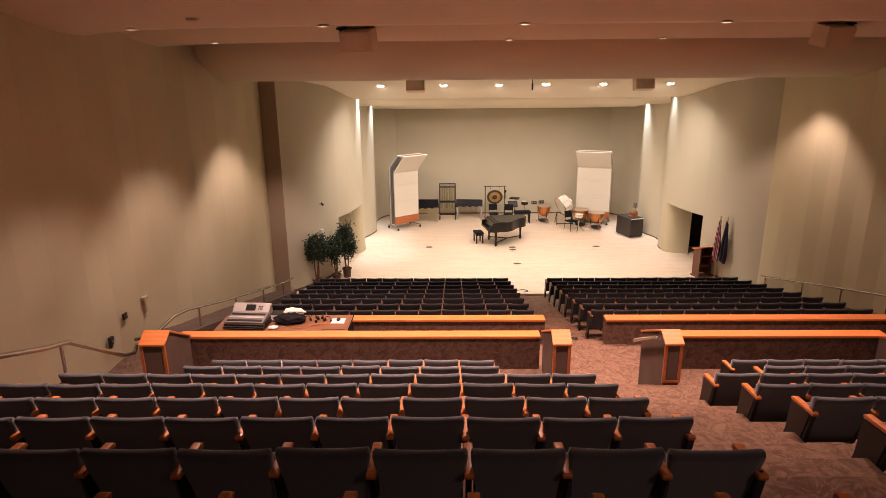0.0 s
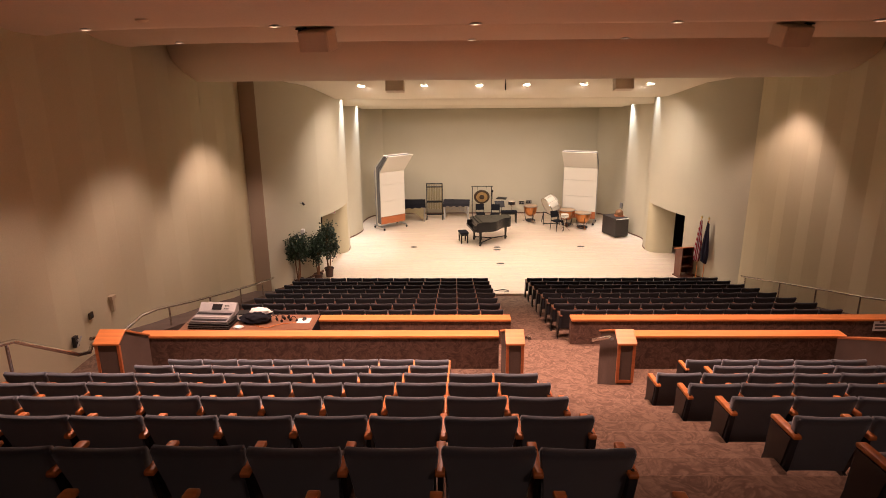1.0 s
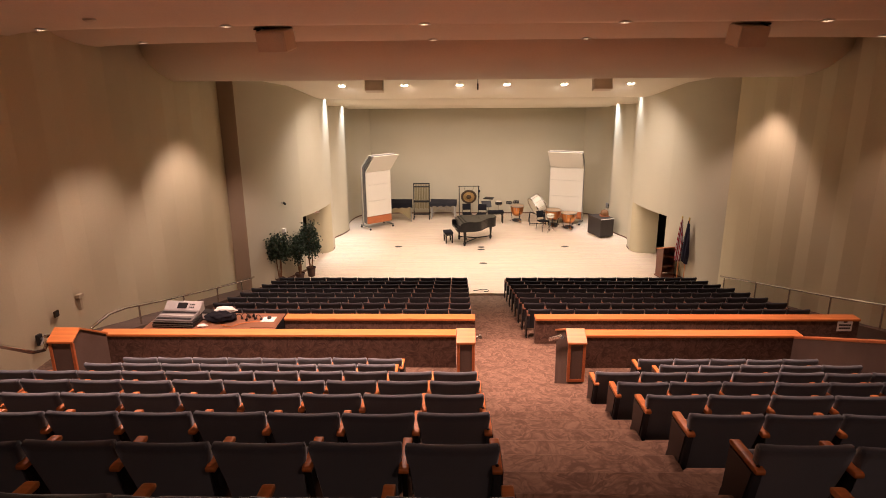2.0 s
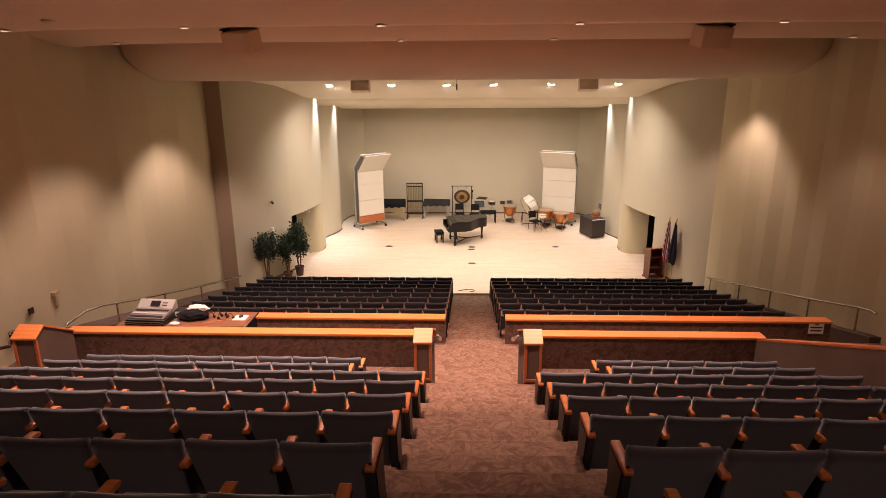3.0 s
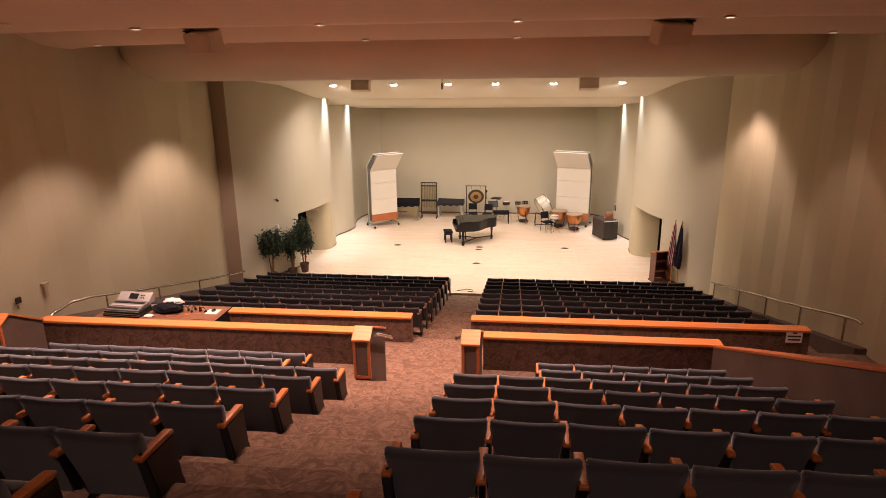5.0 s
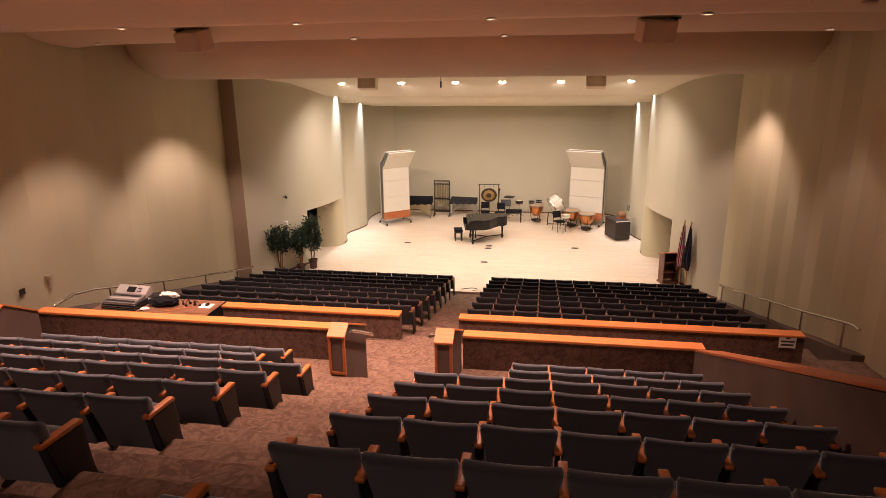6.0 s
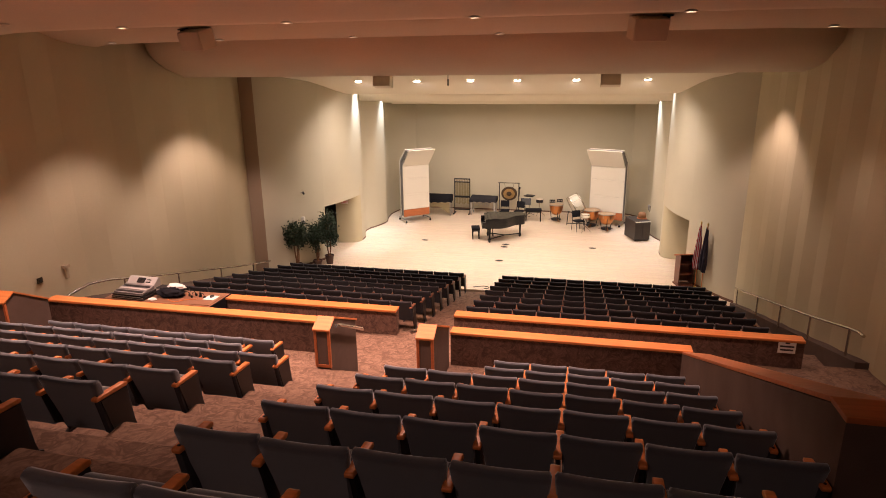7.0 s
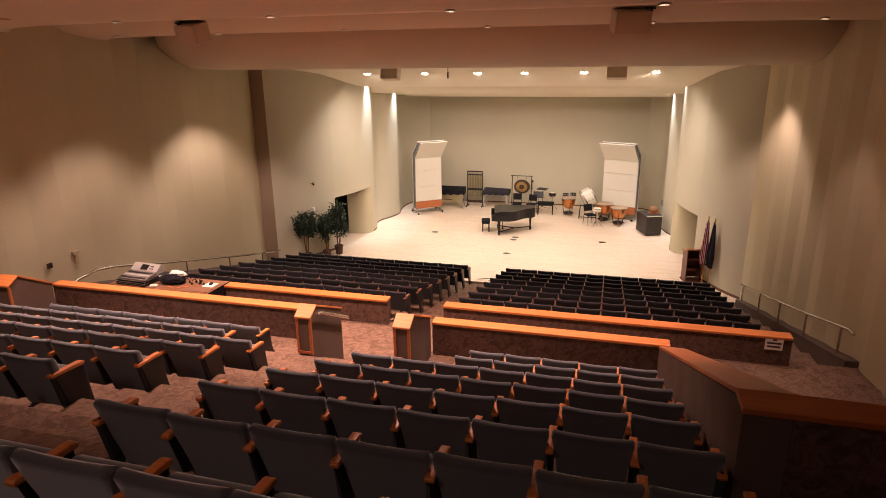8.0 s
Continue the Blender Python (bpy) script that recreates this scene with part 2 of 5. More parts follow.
RUBBER = grainy("black_rubber", (0.02, 0.02, 0.02), 0.8, fine=60, amount=0.1, bump=0.1)
STAGE_LENS = glowing("stage_lamp_lens", (1.0, 0.92, 0.78), 40)
HOUSE_LENS = glowing("house_lamp_lens", (1.0, 0.72, 0.5), 5)
SCREEN = material("dark_screen", (0.02, 0.02, 0.02), 0.2)
PLATE = grainy("floor_plate", (0.10, 0.075, 0.045), 0.45, 0.7, fine=60, amount=0.1, bump=0.1)
# near-black: the darkness beyond the side exits, put into the colour
PASSAGE_SHADE = grainy("passage_shade", (0.02, 0.017, 0.014), 0.9, fine=40, amount=0.1, bump=0.1)
BASE_WOOD = wood("dark_brown_baseboard", (0.13, 0.062, 0.035), 0.5, coat=0.0)
DARK_CHERRY = wood("dark_cherry_wood", (0.13, 0.042, 0.022), 0.4, coat=0.1)
OLD_SKIN = grainy("tanned_drum_head", (0.42, 0.30, 0.19), 0.55, fine=20, amount=0.08, bump=0.03)
SLATE_CLOTH = grainy("slate_cloth", (0.024, 0.024, 0.029), 0.9, spec=0.2, fine=150, amount=0.2, bump=0.5)
# stage wall colour turned olive: the recess's warm inner light put into it
WARM_RECESS = grainy("warm_lit_recess", (0.50, 0.44, 0.29), 0.85, fine=45, coarse=0.6, amount=0.04, bump=0.2)

# ---- mesh helpers ----


def part(name, bm, mat, parent=None, label="", smooth=False):
    """Links a bmesh as one mesh object, under a thing or under a part."""
    bmesh.ops.recalc_face_normals(bm, faces=bm.faces[:])
    me = bpy.data.meshes.new(name)
    if smooth:
        for f in bm.faces:
            f.smooth = True
    bm.to_mesh(me)
    bm.free()
    me.materials.append(mat)
    if smooth:
        me.set_sharp_from_angle(angle=radians(52))
    ob = new(name, me)
    if parent is not None:
        ob.parent = parent
    if label:
        ob["label"] = label
    return ob


def thing(name, m, label, category, group="", kind=""):
    ob = new(name)
    ob.empty_display_size = 0.1
    ob.matrix_world = m
    return tagged(ob, label, category, group, kind)


def structure(name, bm, mat, label, category, smooth=False):
    return tagged(part(name, bm, mat, None, "", smooth), label, category, "", "structure")


def join(*items):
    """One bmesh out of several."""
    out = bmesh.new()
    for bm in items:
        me = bpy.data.meshes.new("tmp")
        bm.to_mesh(me)
        bm.free()
        out.from_mesh(me)
        bpy.data.meshes.remove(me)
    return out


def box(x0, x1, y0, y1, z0, z1, r=0.0, seg=2):
    bm = bmesh.new()
    bmesh.ops.create_cube(bm, size=1)
    for v in bm.verts:
        v.co = Vector(((x0 + x1) / 2 + v.co.x * (x1 - x0), (y0 + y1) / 2 + v.co.y * (y1 - y0), (z0 + z1) / 2 + v.co.z * (z1 - z0)))
    if r:
        bmesh.ops.bevel(bm, geom=bm.edges[:], offset=r, segments=seg, profile=0.5, affect="EDGES", clamp_overlap=True)
    return bm


def prism(points, a0, a1, axis="x", r=0.0, seg=2):
    """A polygon given in the two other axes, drawn out along one axis."""
    bm = bmesh.new()
    def at(p, a):
        return Vector((a, p[0], p[1])) if axis == "x" else Vector((p[0], a, p[1])) if axis == "y" else Vector((p[0], p[1], a))
    lo = [bm.verts.new(at(p, a0)) for p in points]
    hi = [bm.verts.new(at(p, a1)) for p in points]
    n = len(points)
    bm.faces.new(lo)
    bm.faces.new(hi[::-1])
    for i in range(n):
        bm.faces.new((lo[i], lo[(i + 1) % n], hi[(i + 1) % n], hi[i]))
    bmesh.ops.recalc_face_normals(bm, faces=bm.faces[:])
    if r:
        bmesh.ops.bevel(bm, geom=bm.edges[:], offset=r, segments=seg, profile=0.5, affect="EDGES", clamp_overlap=True)
    return bm


def lathe(profile, n=24, centre=(0, 0)):
    """A profile of (radius, height) turned about z."""
    bm = bmesh.new()
    rings = []
    for radius, z in profile:
        if radius < 1e-4:
            rings.append([bm.verts.new((centre[0], centre[1], z))])
        else:
            rings.append([bm.verts.new((centre[0] + radius * math.cos(2 * math.pi * i / n), centre[1] + radius * math.sin(2 * math.pi * i / n), z)) for i in range(n)])
    for a, b in zip(rings, rings[1:]):
        for i in range(n):
            j = (i + 1) % n
            if len(a) == 1 and len(b) == 1:
                continue
            if len(a) == 1:
                bm.faces.new((a[0], b[i], b[j]))
            elif len(b) == 1:
                bm.faces.new((a[i], a[j], b[0]))
            else:
                bm.faces.new((a[i], a[j], b[j], b[i]))
    return bm


def tube(points, radius, n=8, cap=True):
    """A round bar along a polyline; radius may be a list, one for each point."""
    bm = bmesh.new()
    pts = [Vector(p) for p in points]
    rings = []
    for i, p in enumerate(pts):
        d = (pts[min(i + 1, len(pts) - 1)] - pts[max(i - 1, 0)]).normalized()
        up = Vector((0, 0, 1)) if abs(d.z) < 0.9 else Vector((1, 0, 0))
        a = d.cross(up).normalized()
        b = d.cross(a)
        rad = radius[i] if isinstance(radius, (list, tuple)) else radius
        rings.append([bm.verts.new(p + rad * (math.cos(2 * math.pi * k / n) * a + math.sin(2 * math.pi * k / n) * b)) for k in range(n)])
    for r0, r1 in zip(rings, rings[1:]):
        for k in range(n):
            bm.faces.new((r0[k], r0[(k + 1) % n], r1[(k + 1) % n], r1[k]))
    if cap:
        bm.faces.new(rings[0])
        bm.faces.new(rings[-1][::-1])
    return bm


def moved(bm, m):
    bmesh.ops.transform(bm, matrix=m, verts=bm.verts[:])
    return bm


def curve(points, n=8):
    """Catmull-Rom through plan points."""
    out = []
    p = [points[0], *points, points[-1]]
    for i in range(1, len(p) - 2):
        for k in range(n):
            t = k / n
            out.append(tuple(0.5 * (2 * b + (c - a) * t + (2 * a - 5 * b + 4 * c - d) * t * t + (3 * b - a - 3 * c + d) * t ** 3)
                             for a, b, c, d in zip(p[i - 1], p[i], p[i + 1], p[i + 2])))
    out.append(tuple(points[-1]))
    return out


def wall_strip(points, thick, z0, z1):
    """A wall along plan points; its thickness lies to the left of the way."""
    n = len(points)
    offs = []
    for i in range(n):
        a, b = Vector(points[max(i - 1, 0)]), Vector(points[min(i + 1, n - 1)])
        d = (b - a).normalized()
        offs.append((points[i][0] - d.y * thick, points[i][1] + d.x * thick))
    bm = bmesh.new()
    rows = [[bm.verts.new((x, y, z)) for x, y in line] for line, z in ((points, z0), (points, z1), (offs, z1), (offs, z0))]
    for r in range(4):
        s = rows[(r + 1) % 4]
        for i in range(n - 1):
            bm.faces.new((rows[r][i], rows[r][i + 1], s[i + 1], s[i]))
    for i in (0, n - 1):
        bm.faces.new([rows[r][i] for r in range(4)])
    return bm


def swept_ceiling(profile, xs, bow, thick=0.12):
    """A ceiling sheet: a profile of (y, z, bow weight) from wall to wall, bowed in plan."""
    bm = bmesh.new()
    low, top = [], []
    for y, z, w in profile:
        low.append([bm.verts.new((x, y + w * bow(x), z)) for x in xs])
        top.append([bm.verts.new((x, y + w * bow(x), z + thick)) for x in xs])
    m, n = len(profile), len(xs)
    for i in range(m - 1):
        for j in range(n - 1):
            bm.faces.new((low[i][j], low[i][j + 1], low[i + 1][j + 1], low[i + 1][j]))
            bm.faces.new((top[i][j], top[i + 1][j], top[i + 1][j + 1], top[i][j + 1]))
        for j in (0, n - 1):
            bm.faces.new((low[i][j], low[i + 1][j], top[i + 1][j], top[i][j]))
    for i in (0, m - 1):
        for j in range(n - 1):
            bm.faces.new((low[i][j], low[i][j + 1], top[i][j + 1], top[i][j]))
    return bm

# ---- structure ----
PITCH, ROW, RISE = 0.58, 1.0, 0.397


def tier_z(k):
    return 3.61 - RISE * (k - 4)


def tier_edge(k):
    return 2.68 + k


CROSS, AISLE = 1.95, 0.69
WEST, EAST = -10.1, 8.9


def front_z(i):
    return -0.08 + 0.211 * i


def front_y(i):
    return 20.0 - 0.95 * i


def stepped(name, steps, label, category):
    """A flight of carpeted treads: the first is the base, the others are its parts."""
    ob = structure(name, steps[0], CARPET, label, category)
    for bm in steps[1:]:
        part("step", bm, CARPET, ob)


# rear tiers
items = [box(WEST, EAST, -3.0, tier_edge(-2), -0.6, tier_z(-2))]
for k in range(-1, 7):
    items.append(box(WEST, EAST if k < 2 else 4.99, tier_edge(k - 1), tier_edge(k), -0.6, tier_z(k), 0.03, 2))
items.append(box(4.99, EAST, tier_edge(1), 4.37, -0.6, tier_z(2), 0.012, 1))
items.append(box(-7.35, -0.9, tier_edge(6), 10.1, -0.6, tier_z(7)))
items.append(box(0.9, 4.99, tier_edge(6), 10.1, -0.6, tier_z(7)))
stepped("floor_rear_tiers", items, "brown leaf-patterned carpet on stepped seating tiers", "floor")
# half steps in the aisles
items = []
for x0, x1 in ((-AISLE, 0.77), (WEST, -7.66)):
    for k in range(-1, 6):
        items.append(box(x0, x1, tier_edge(k), tier_edge(k) + 0.5, tier_z(k + 1) - 0.02, tier_z(k + 1) + RISE / 2, 0.03, 2))
for x0, x1 in ((-0.74, 0.74), (WEST, -7.52)):
    for j in range(3):
        items.append(box(x0, x1, tier_edge(6) - 0.01 + 0.4 * j, tier_edge(6) + 0.4 * (j + 1), CROSS - 0.3, tier_z(6) - (tier_z(6) - CROSS) / 4 * (j + 1), 0.012, 1))
stepped("floor_aisle_steps", items, "brown carpeted aisle steps between the seat blocks", "steps")
structure("floor_cross_aisle", join(box(WEST, 4.95, 9.9, 12.25, -0.6, CROSS), box(4.95, EAST, 4.5, 12.25, -0.6, CROSS - 0.003)), CARPET, "brown leaf-patterned carpet of the cross aisle", "floor")
items = [box(WEST, EAST, front_y(7) - 1.1, front_y(7) + 0.62, -0.6, front_z(7), 0.01, 1)]
for i in range(6, 0, -1):
    items.append(box(WEST, EAST, front_y(i) - 0.33, front_y(i) + 0.62, -0.6, front_z(i), 0.01, 1))
items.append(box(WEST, EAST, front_y(0) - 0.33, 20.46, -0.6, front_z(0)))
for x0, x1 in ((-0.62, 0.64), (WEST, -7.6), (7.45, EAST)):
    for j in range(2):
        items.append(box(x0, x1, 12.2, 12.55 + 0.3 * j, front_z(7) - 0.1, CROSS - 0.18 * (j + 1), 0.01, 1))
stepped("floor_front_tiers", items, "brown carpet on shallow tiers before the stage", "floor")
def rake(y):
    """Height of the gently rising stage floor."""
    return 0.031 * max(0.0, y - 22.8)


structure("floor_stage", prism([(20.46, -0.6), (33.0, -0.6), (33.0, rake(33.0)), (22.8, 0.0), (20.46, 0.0)], -9.6, 9.6), MAPLE, "pale maple strip floor of the stage", "floor")

# side walls of the audience, in shallow upright folds


def folded(x_at, y0, y1, step, depth):
    pts, y, k = [], y0, 0
    while y < y1 - 0.1:
        pts.append((x_at(y) - depth, y))
        pts.append((x_at(min(y + step * 0.5, y1)), min(y + step * 0.5, y1)))
        y += step
    pts.append((x_at(y1), y1))
    return pts


west_line = folded(lambda y: -9.3 + 0.046 * (y - 12), -3.0, 20.6, 1.6, 0.05)
east_line = [(-x, y) for x, y in folded(lambda y: -8.66 + 0.051 * (y - 12), -3.0, 20.6, 1.31, 0.055)]
structure("wall_west", wall_strip(west_line, 0.3, -0.6, 10.0), PANEL_WALL, "khaki fabric wall in shallow upright folds", "wall")
structure("wall_east", wall_strip(east_line[::-1], 0.3, -0.6, 10.0), PANEL_WALL, "khaki fabric wall in shallow upright folds", "wall")
structure("wall_south", box(WEST - 0.6, EAST + 1.0, -3.3, -3.0, -0.6, 10.0), PANEL_WALL, "khaki rear wall of the hall", "wall")
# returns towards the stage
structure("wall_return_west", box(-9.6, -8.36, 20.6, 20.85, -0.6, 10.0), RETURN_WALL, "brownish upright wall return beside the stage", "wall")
structure("wall_return_east", box(8.22, 9.2, 20.6, 20.85, -0.6, 10.0), PANEL_WALL, "khaki upright wall return beside the stage", "wall")

# wavy stage walls with an opening on each side
near = curve([(-8.36, 20.6), (-7.95, 21.1), (-7.47, 21.9), (-6.98, 23.0)])
head = curve([(-6.98, 23.0), (-6.68, 23.9), (-6.5, 24.8), (-6.42, 25.7)])
far = curve([(-6.42, 25.7), (-6.45, 26.2), (-6.7, 26.8), (-6.72, 27.4), (-6.42, 28.1), (-6.25, 28.8), (-6.38, 29.4), (-6.45, 30.3), (-6.2, 31.3), (-5.5, 32.0)])
for side, word in ((1, "west"), (-1, "east")):
    def flip(line):
        return [(x * side, y) for x, y in line]
    def strip(line, z0, z1):
        return wall_strip(flip(line) if side == 1 else flip(line)[::-1], 0.2, z0, z1)
    ob = structure("wall_stage_" + word, join(strip(near, -0.1, 9), strip(head, 2.2, 9), strip(far, -0.1, 9)), WALL, "cream wall of the stage in soft upright waves", "wall", True)
    # recess behind the opening; near-black boxes stand in for the passage's darkness
    rec = curve([(-6.42, 25.72), (-6.44, 25.54), (-6.53, 25.38), (-6.70, 25.27), (-7.0, 25.2), (-7.4, 25.16)], 6)
    structure("wall_recess_" + word, strip(rec[::-1], -0.1, 2.54), WARM_RECESS, "olive wall of the side exit recess, warm light in its colour", "wall", True)
    structure("ceiling_recess_" + word, prism([(side * x, y) for x, y in ((-7.3, 22.9), (-6.75, 24.9), (-6.66, 26.1), (-9.2, 26.1), (-9.2, 22.9))], 2.55, 2.62, "z"), WARM_RECESS, "olive ceiling of the exit recess, warm light in its colour", "ceiling")
    structure("wall_passage_shade_" + word, join(box(*sorted((side * 9.0, side * 9.2)), 22.4, 26.3, -0.1, 2.6), box(*sorted((side * 6.9, side * 9.0)), 26.1, 26.3, -0.1, 2.6), box(*sorted((side * 7.6, side * 9.0)), 22.3, 22.5, -0.1, 2.6)), PASSAGE_SHADE, "near-black boxes standing in for the unlit passage beyond the side exit", "wall")
    skirting = wall_strip((flip([(x + 0.012, y) for x, y in far]) if side == 1 else flip([(x + 0.012, y) for x, y in far])[::-1]), 0.01, 0.0, 0.06)
    for v in skirting.verts:
        v.co.z += rake(v.co.y)
    structure("baseboard_" + word, skirting, BASE_WOOD, "thin wooden baseboard along the stage wall", "baseboard")
for side, word in ((1, "near_west"), (-1, "near_east")):
    line = [(x * side + 0.014 * side, y) for x, y in near[2:]]
    structure("baseboard_" + word, wall_strip(line if side == 1 else line[::-1], 0.01, 0.0, 0.09), BASE_WOOD, "dark wooden baseboard along the curved wall", "baseboard")
structure("wall_north", box(-7.2, 7.2, 32.0, 32.3, -0.1, 9.0), WALL, "cream rear wall of the stage", "wall")
structure("baseboard_north", box(-5.5, 5.5, 31.985, 31.998, rake(32) - 0.02, rake(32) + 0.06), BASE_WOOD, "thin wooden baseboard along the rear stage wall", "baseboard")

# ceilings
XS = [-9.7 + 18.8 * i / 36 for i in range(37)]
house = [(-3.2, 9.9, 0), (2.0, 9.8, 0), (4.6, 9.35, 0.6), (6.2, 8.92, 1), (7.4, 8.60, 1), (8.3, 8.42, 1), (9.0, 8.31, 1), (9.5, 8.285, 1), (9.9, 8.28, 1), (9.93, 8.315, 1), (9.95, 8.72, 1), (10.3, 8.74, 1), (10.5, 8.66, 1), (10.9, 8.50, 1), (11.4, 8.33, 1), (11.9, 8.235, 1),
         (12.4, 8.19, 1), (12.8, 8.178, 1), (12.82, 8.21, 1), (12.84, 8.75, 1), (13.3, 8.8, 1)]


def house_bow(x):
    return 1.5 * (abs(x) / 9.0) ** 6


structure("ceiling_house", swept_ceiling(house, XS, house_bow), CEILING, "brownish plaster ceiling in long downward-curving bands", "ceiling", True)
soffit = [(12.86, 8.8, 1), (12.93, 8.5, 1), (13.0, 8.24, 0.98), (13.2, 8.02, 0.95), (13.6, 7.82, 0.91), (14.4, 7.6, 0.80), (15.6, 7.44, 0.60), (17.0, 7.36, 0.25), (17.3, 7.37, 0.2), (17.32, 8.6, 0.2), (17.9, 8.7, 0)]
structure("ceiling_soffit", swept_ceiling(soffit, XS, lambda x: 2.5 * (abs(x) / 8.4) ** 3.4), CEILING, "deep brownish plaster ceiling band before the stage", "ceiling", True)
XT = [-8.5 + 17.0 * i / 20 for i in range(21)]
stage_prof = [(17.9, 8.7, 0), (18.6, 8.5, 0), (19.4, 7.95, 0), (20.6, 7.5, 0), (21.8, 7.25, 0), (22.6, 7.13, 0), (24.0, 6.74, 0), (24.7, 6.59, 0), (25.3, 6.53, 0), (25.32, 6.56, 0), (25.34, 7.3, 0), (25.98, 7.3, 0), (26.0, 6.66, 0), (26.2, 6.44, 0), (26.6, 6.30, 0),
              (27.2, 6.18, 0), (27.96, 6.12, 0), (27.98, 6.15, 0), (28.0, 6.8, 0), (28.9, 6.8, 0), (28.92, 6.2, 0), (29.1, 6.06, 0), (29.6, 5.96, 0), (30.6, 5.9, 0), (30.8, 5.82, 0), (32.1, 5.76, 0)]
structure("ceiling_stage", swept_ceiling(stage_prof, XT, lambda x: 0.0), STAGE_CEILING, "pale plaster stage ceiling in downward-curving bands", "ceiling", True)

# barriers


def barrier(name, x0, x1, y0, y1, z0, z1, label, cap=True):
    ob = thing(name, pose((x0 + x1) / 2, y0, z0), label, "barrier", "barriers of the cross aisle")
    cx = (x0 + x1) / 2
    part("wall", box(x0 - cx, x1 - cx, 0.025, y1 - y0 - 0.025, 0, z1 - z0 - 0.05), WALL_CARPET, ob, "dark leaf-patterned carpet facing")
    part("cap", box(x0 - cx, x1 - cx, -0.02, y1 - y0 + 0.02, z1 - z0 - 0.05, z1 - z0, 0.008), CHERRY, ob, "orange cherry capping board")
    return ob


barrier("barrier", -7.50, -1.02, 9.95, 10.17, CROSS, 3.08, "long carpeted barrier with an orange cherry cap between two posts")
barrier("barrier", 1.02, 5.07, 9.95, 10.17, CROSS, 3.08, "carpeted barrier with an orange cherry cap behind the rear seats")
barrier("barrier", -4.75, -0.62, 12.0, 12.24, front_z(7), 2.54, "carpeted front barrier with an orange cherry cap beside the sound table")
barrier("barrier", 0.66, 7.43, 12.0, 12.24, front_z(7), 2.54, "long carpeted front barrier with an orange cherry cap and a notice")


def gate_post(x0, x1, rail_side, label, y1=9.93, foot=3.20):
    """A post with a gabled cherry cap that slopes down beside the steps."""
    cx, hw = (x0 + x1) / 2, (x1 - x0) / 2
    base = CROSS
    top, peak, low = 3.50 - base, 3.645 - base, foot - base
    y0, yp = 8.70, 8.93
    ob = thing("gate_post", pose(cx, y0, base), label, "post", "posts beside the steps")
    prof = [(0.02, 0), (0.02, top - 0.03), (yp - y0, peak - 0.035), (y1 - y0 - 0.01, low - 0.03), (y1 - y0 - 0.01, 0)]
    part("body", prism(prof, -hw + 0.02, hw - 0.02), GREY_CARPET, ob, "grey-brown carpet side panels")
    d = 0.035
    cap = [(-0.015, top - d), (-0.015, top), (yp - y0, peak), (y1 - y0, low), (y1 - y0, low - d), (yp - y0, peak - d)]
    part("cap", prism(cap, -hw - 0.01, hw + 0.01, "x", 0.006), CHERRY, ob, "orange cherry gabled cap")
    for sx in (-1, 1):
        part("trim", box(sx * hw - 0.045 if sx > 0 else -hw, hw if sx > 0 else -hw + 0.045, 0, 0.045, tier_z(6) - base, top - d - 0.003, 0.004), CHERRY_DARK, ob, "red cherry corner trim")
    part("base_board", box(-hw + 0.046, hw - 0.046, 0.004, 0.03, tier_z(6) - base, tier_z(6) - base + 0.05, 0.003), CHERRY_DARK, ob, "red cherry base board")
    if rail_side:
        rx = rail_side * (hw + 0.085)
        pts = [(rx, yp - y0 - 0.14, peak - 0.10), (rx, yp - y0 + 0.0, peak - 0.14), (rx, y1 - y0 + 0.02, low - 0.2), (rx - rail_side * 0.01, y1 - y0 + 0.08, low - 0.24)]
        rail = part("handrail", tube(pts, 0.030, 12), CHROME, ob, "short brushed steel handrail", True)
        part("bracket", tube([(rail_side * (hw - 0.02), yp - y0 + 0.2, peak - 0.26), (rx, yp - y0 + 0.2, peak - 0.24)], 0.009), CHROME, rail)
        part("bracket", tube([(rail_side * (hw - 0.02), y1 - y0 - 0.15, low - 0.15), (rx, y1 - y0 - 0.15, low - 0.13)], 0.009), CHROME, rail)
    return ob


gate_post(-1.0, -0.72, 1, "carpeted gate post with gabled orange cherry cap and steel handrail")
gate_post(0.74, 1.02, -1, "carpeted gate post with gabled orange cherry cap and steel handrail")
gate_post(-7.52, -7.12, -1, "wide carpeted gate post with orange cherry cap by the side steps", 9.66, 3.24)

# parapet beside the rear tiers, and the wall that closes it off
parapet = thing("parapet", pose(4.9, 4.33, CROSS), "carpeted parapet with cherry top sloping down beside the seats", "parapet")
DY, LOW, HIGH = 5.59, 3.07 - CROSS, 5.385 - CROSS
part("wall", prism([(-0.25, 0.0), (-0.25, HIGH - 0.05), (0.0, HIGH - 0.05), (DY, LOW - 0.042), (DY, 0.0)], 0.0, 0.3), GREY_CARPET, parapet, "grey-brown carpet facing")
part("cap", prism([(0.014, HIGH - 0.046), (0.014, HIGH - 0.004), (DY, LOW), (DY, LOW - 0.04)], -0.004, 0.40, "x", 0.005), CHERRY_DARK, parapet, "broad sloping cherry top board")
guard = thing("guard_wall", pose(4.9, 4.33, 4.0), "dark carpeted guard wall with a broad red cherry top board", "guard wall")
part("panel", box(0.303, 3.72, -0.25, -0.02, -0.1, 1.337), WALL_CARPET, guard, "dark carpet facing")
part("top", box(-0.006, 3.72, -0.265, 0.01, 1.34, 1.385, 0.006), CHERRY_DARK, guard, "red cherry top board")

# notice on the front barrier
notice = thing("notice", pose(6.96, 11.99, 2.27), "white paper notice taped to the carpeted barrier", "sign")
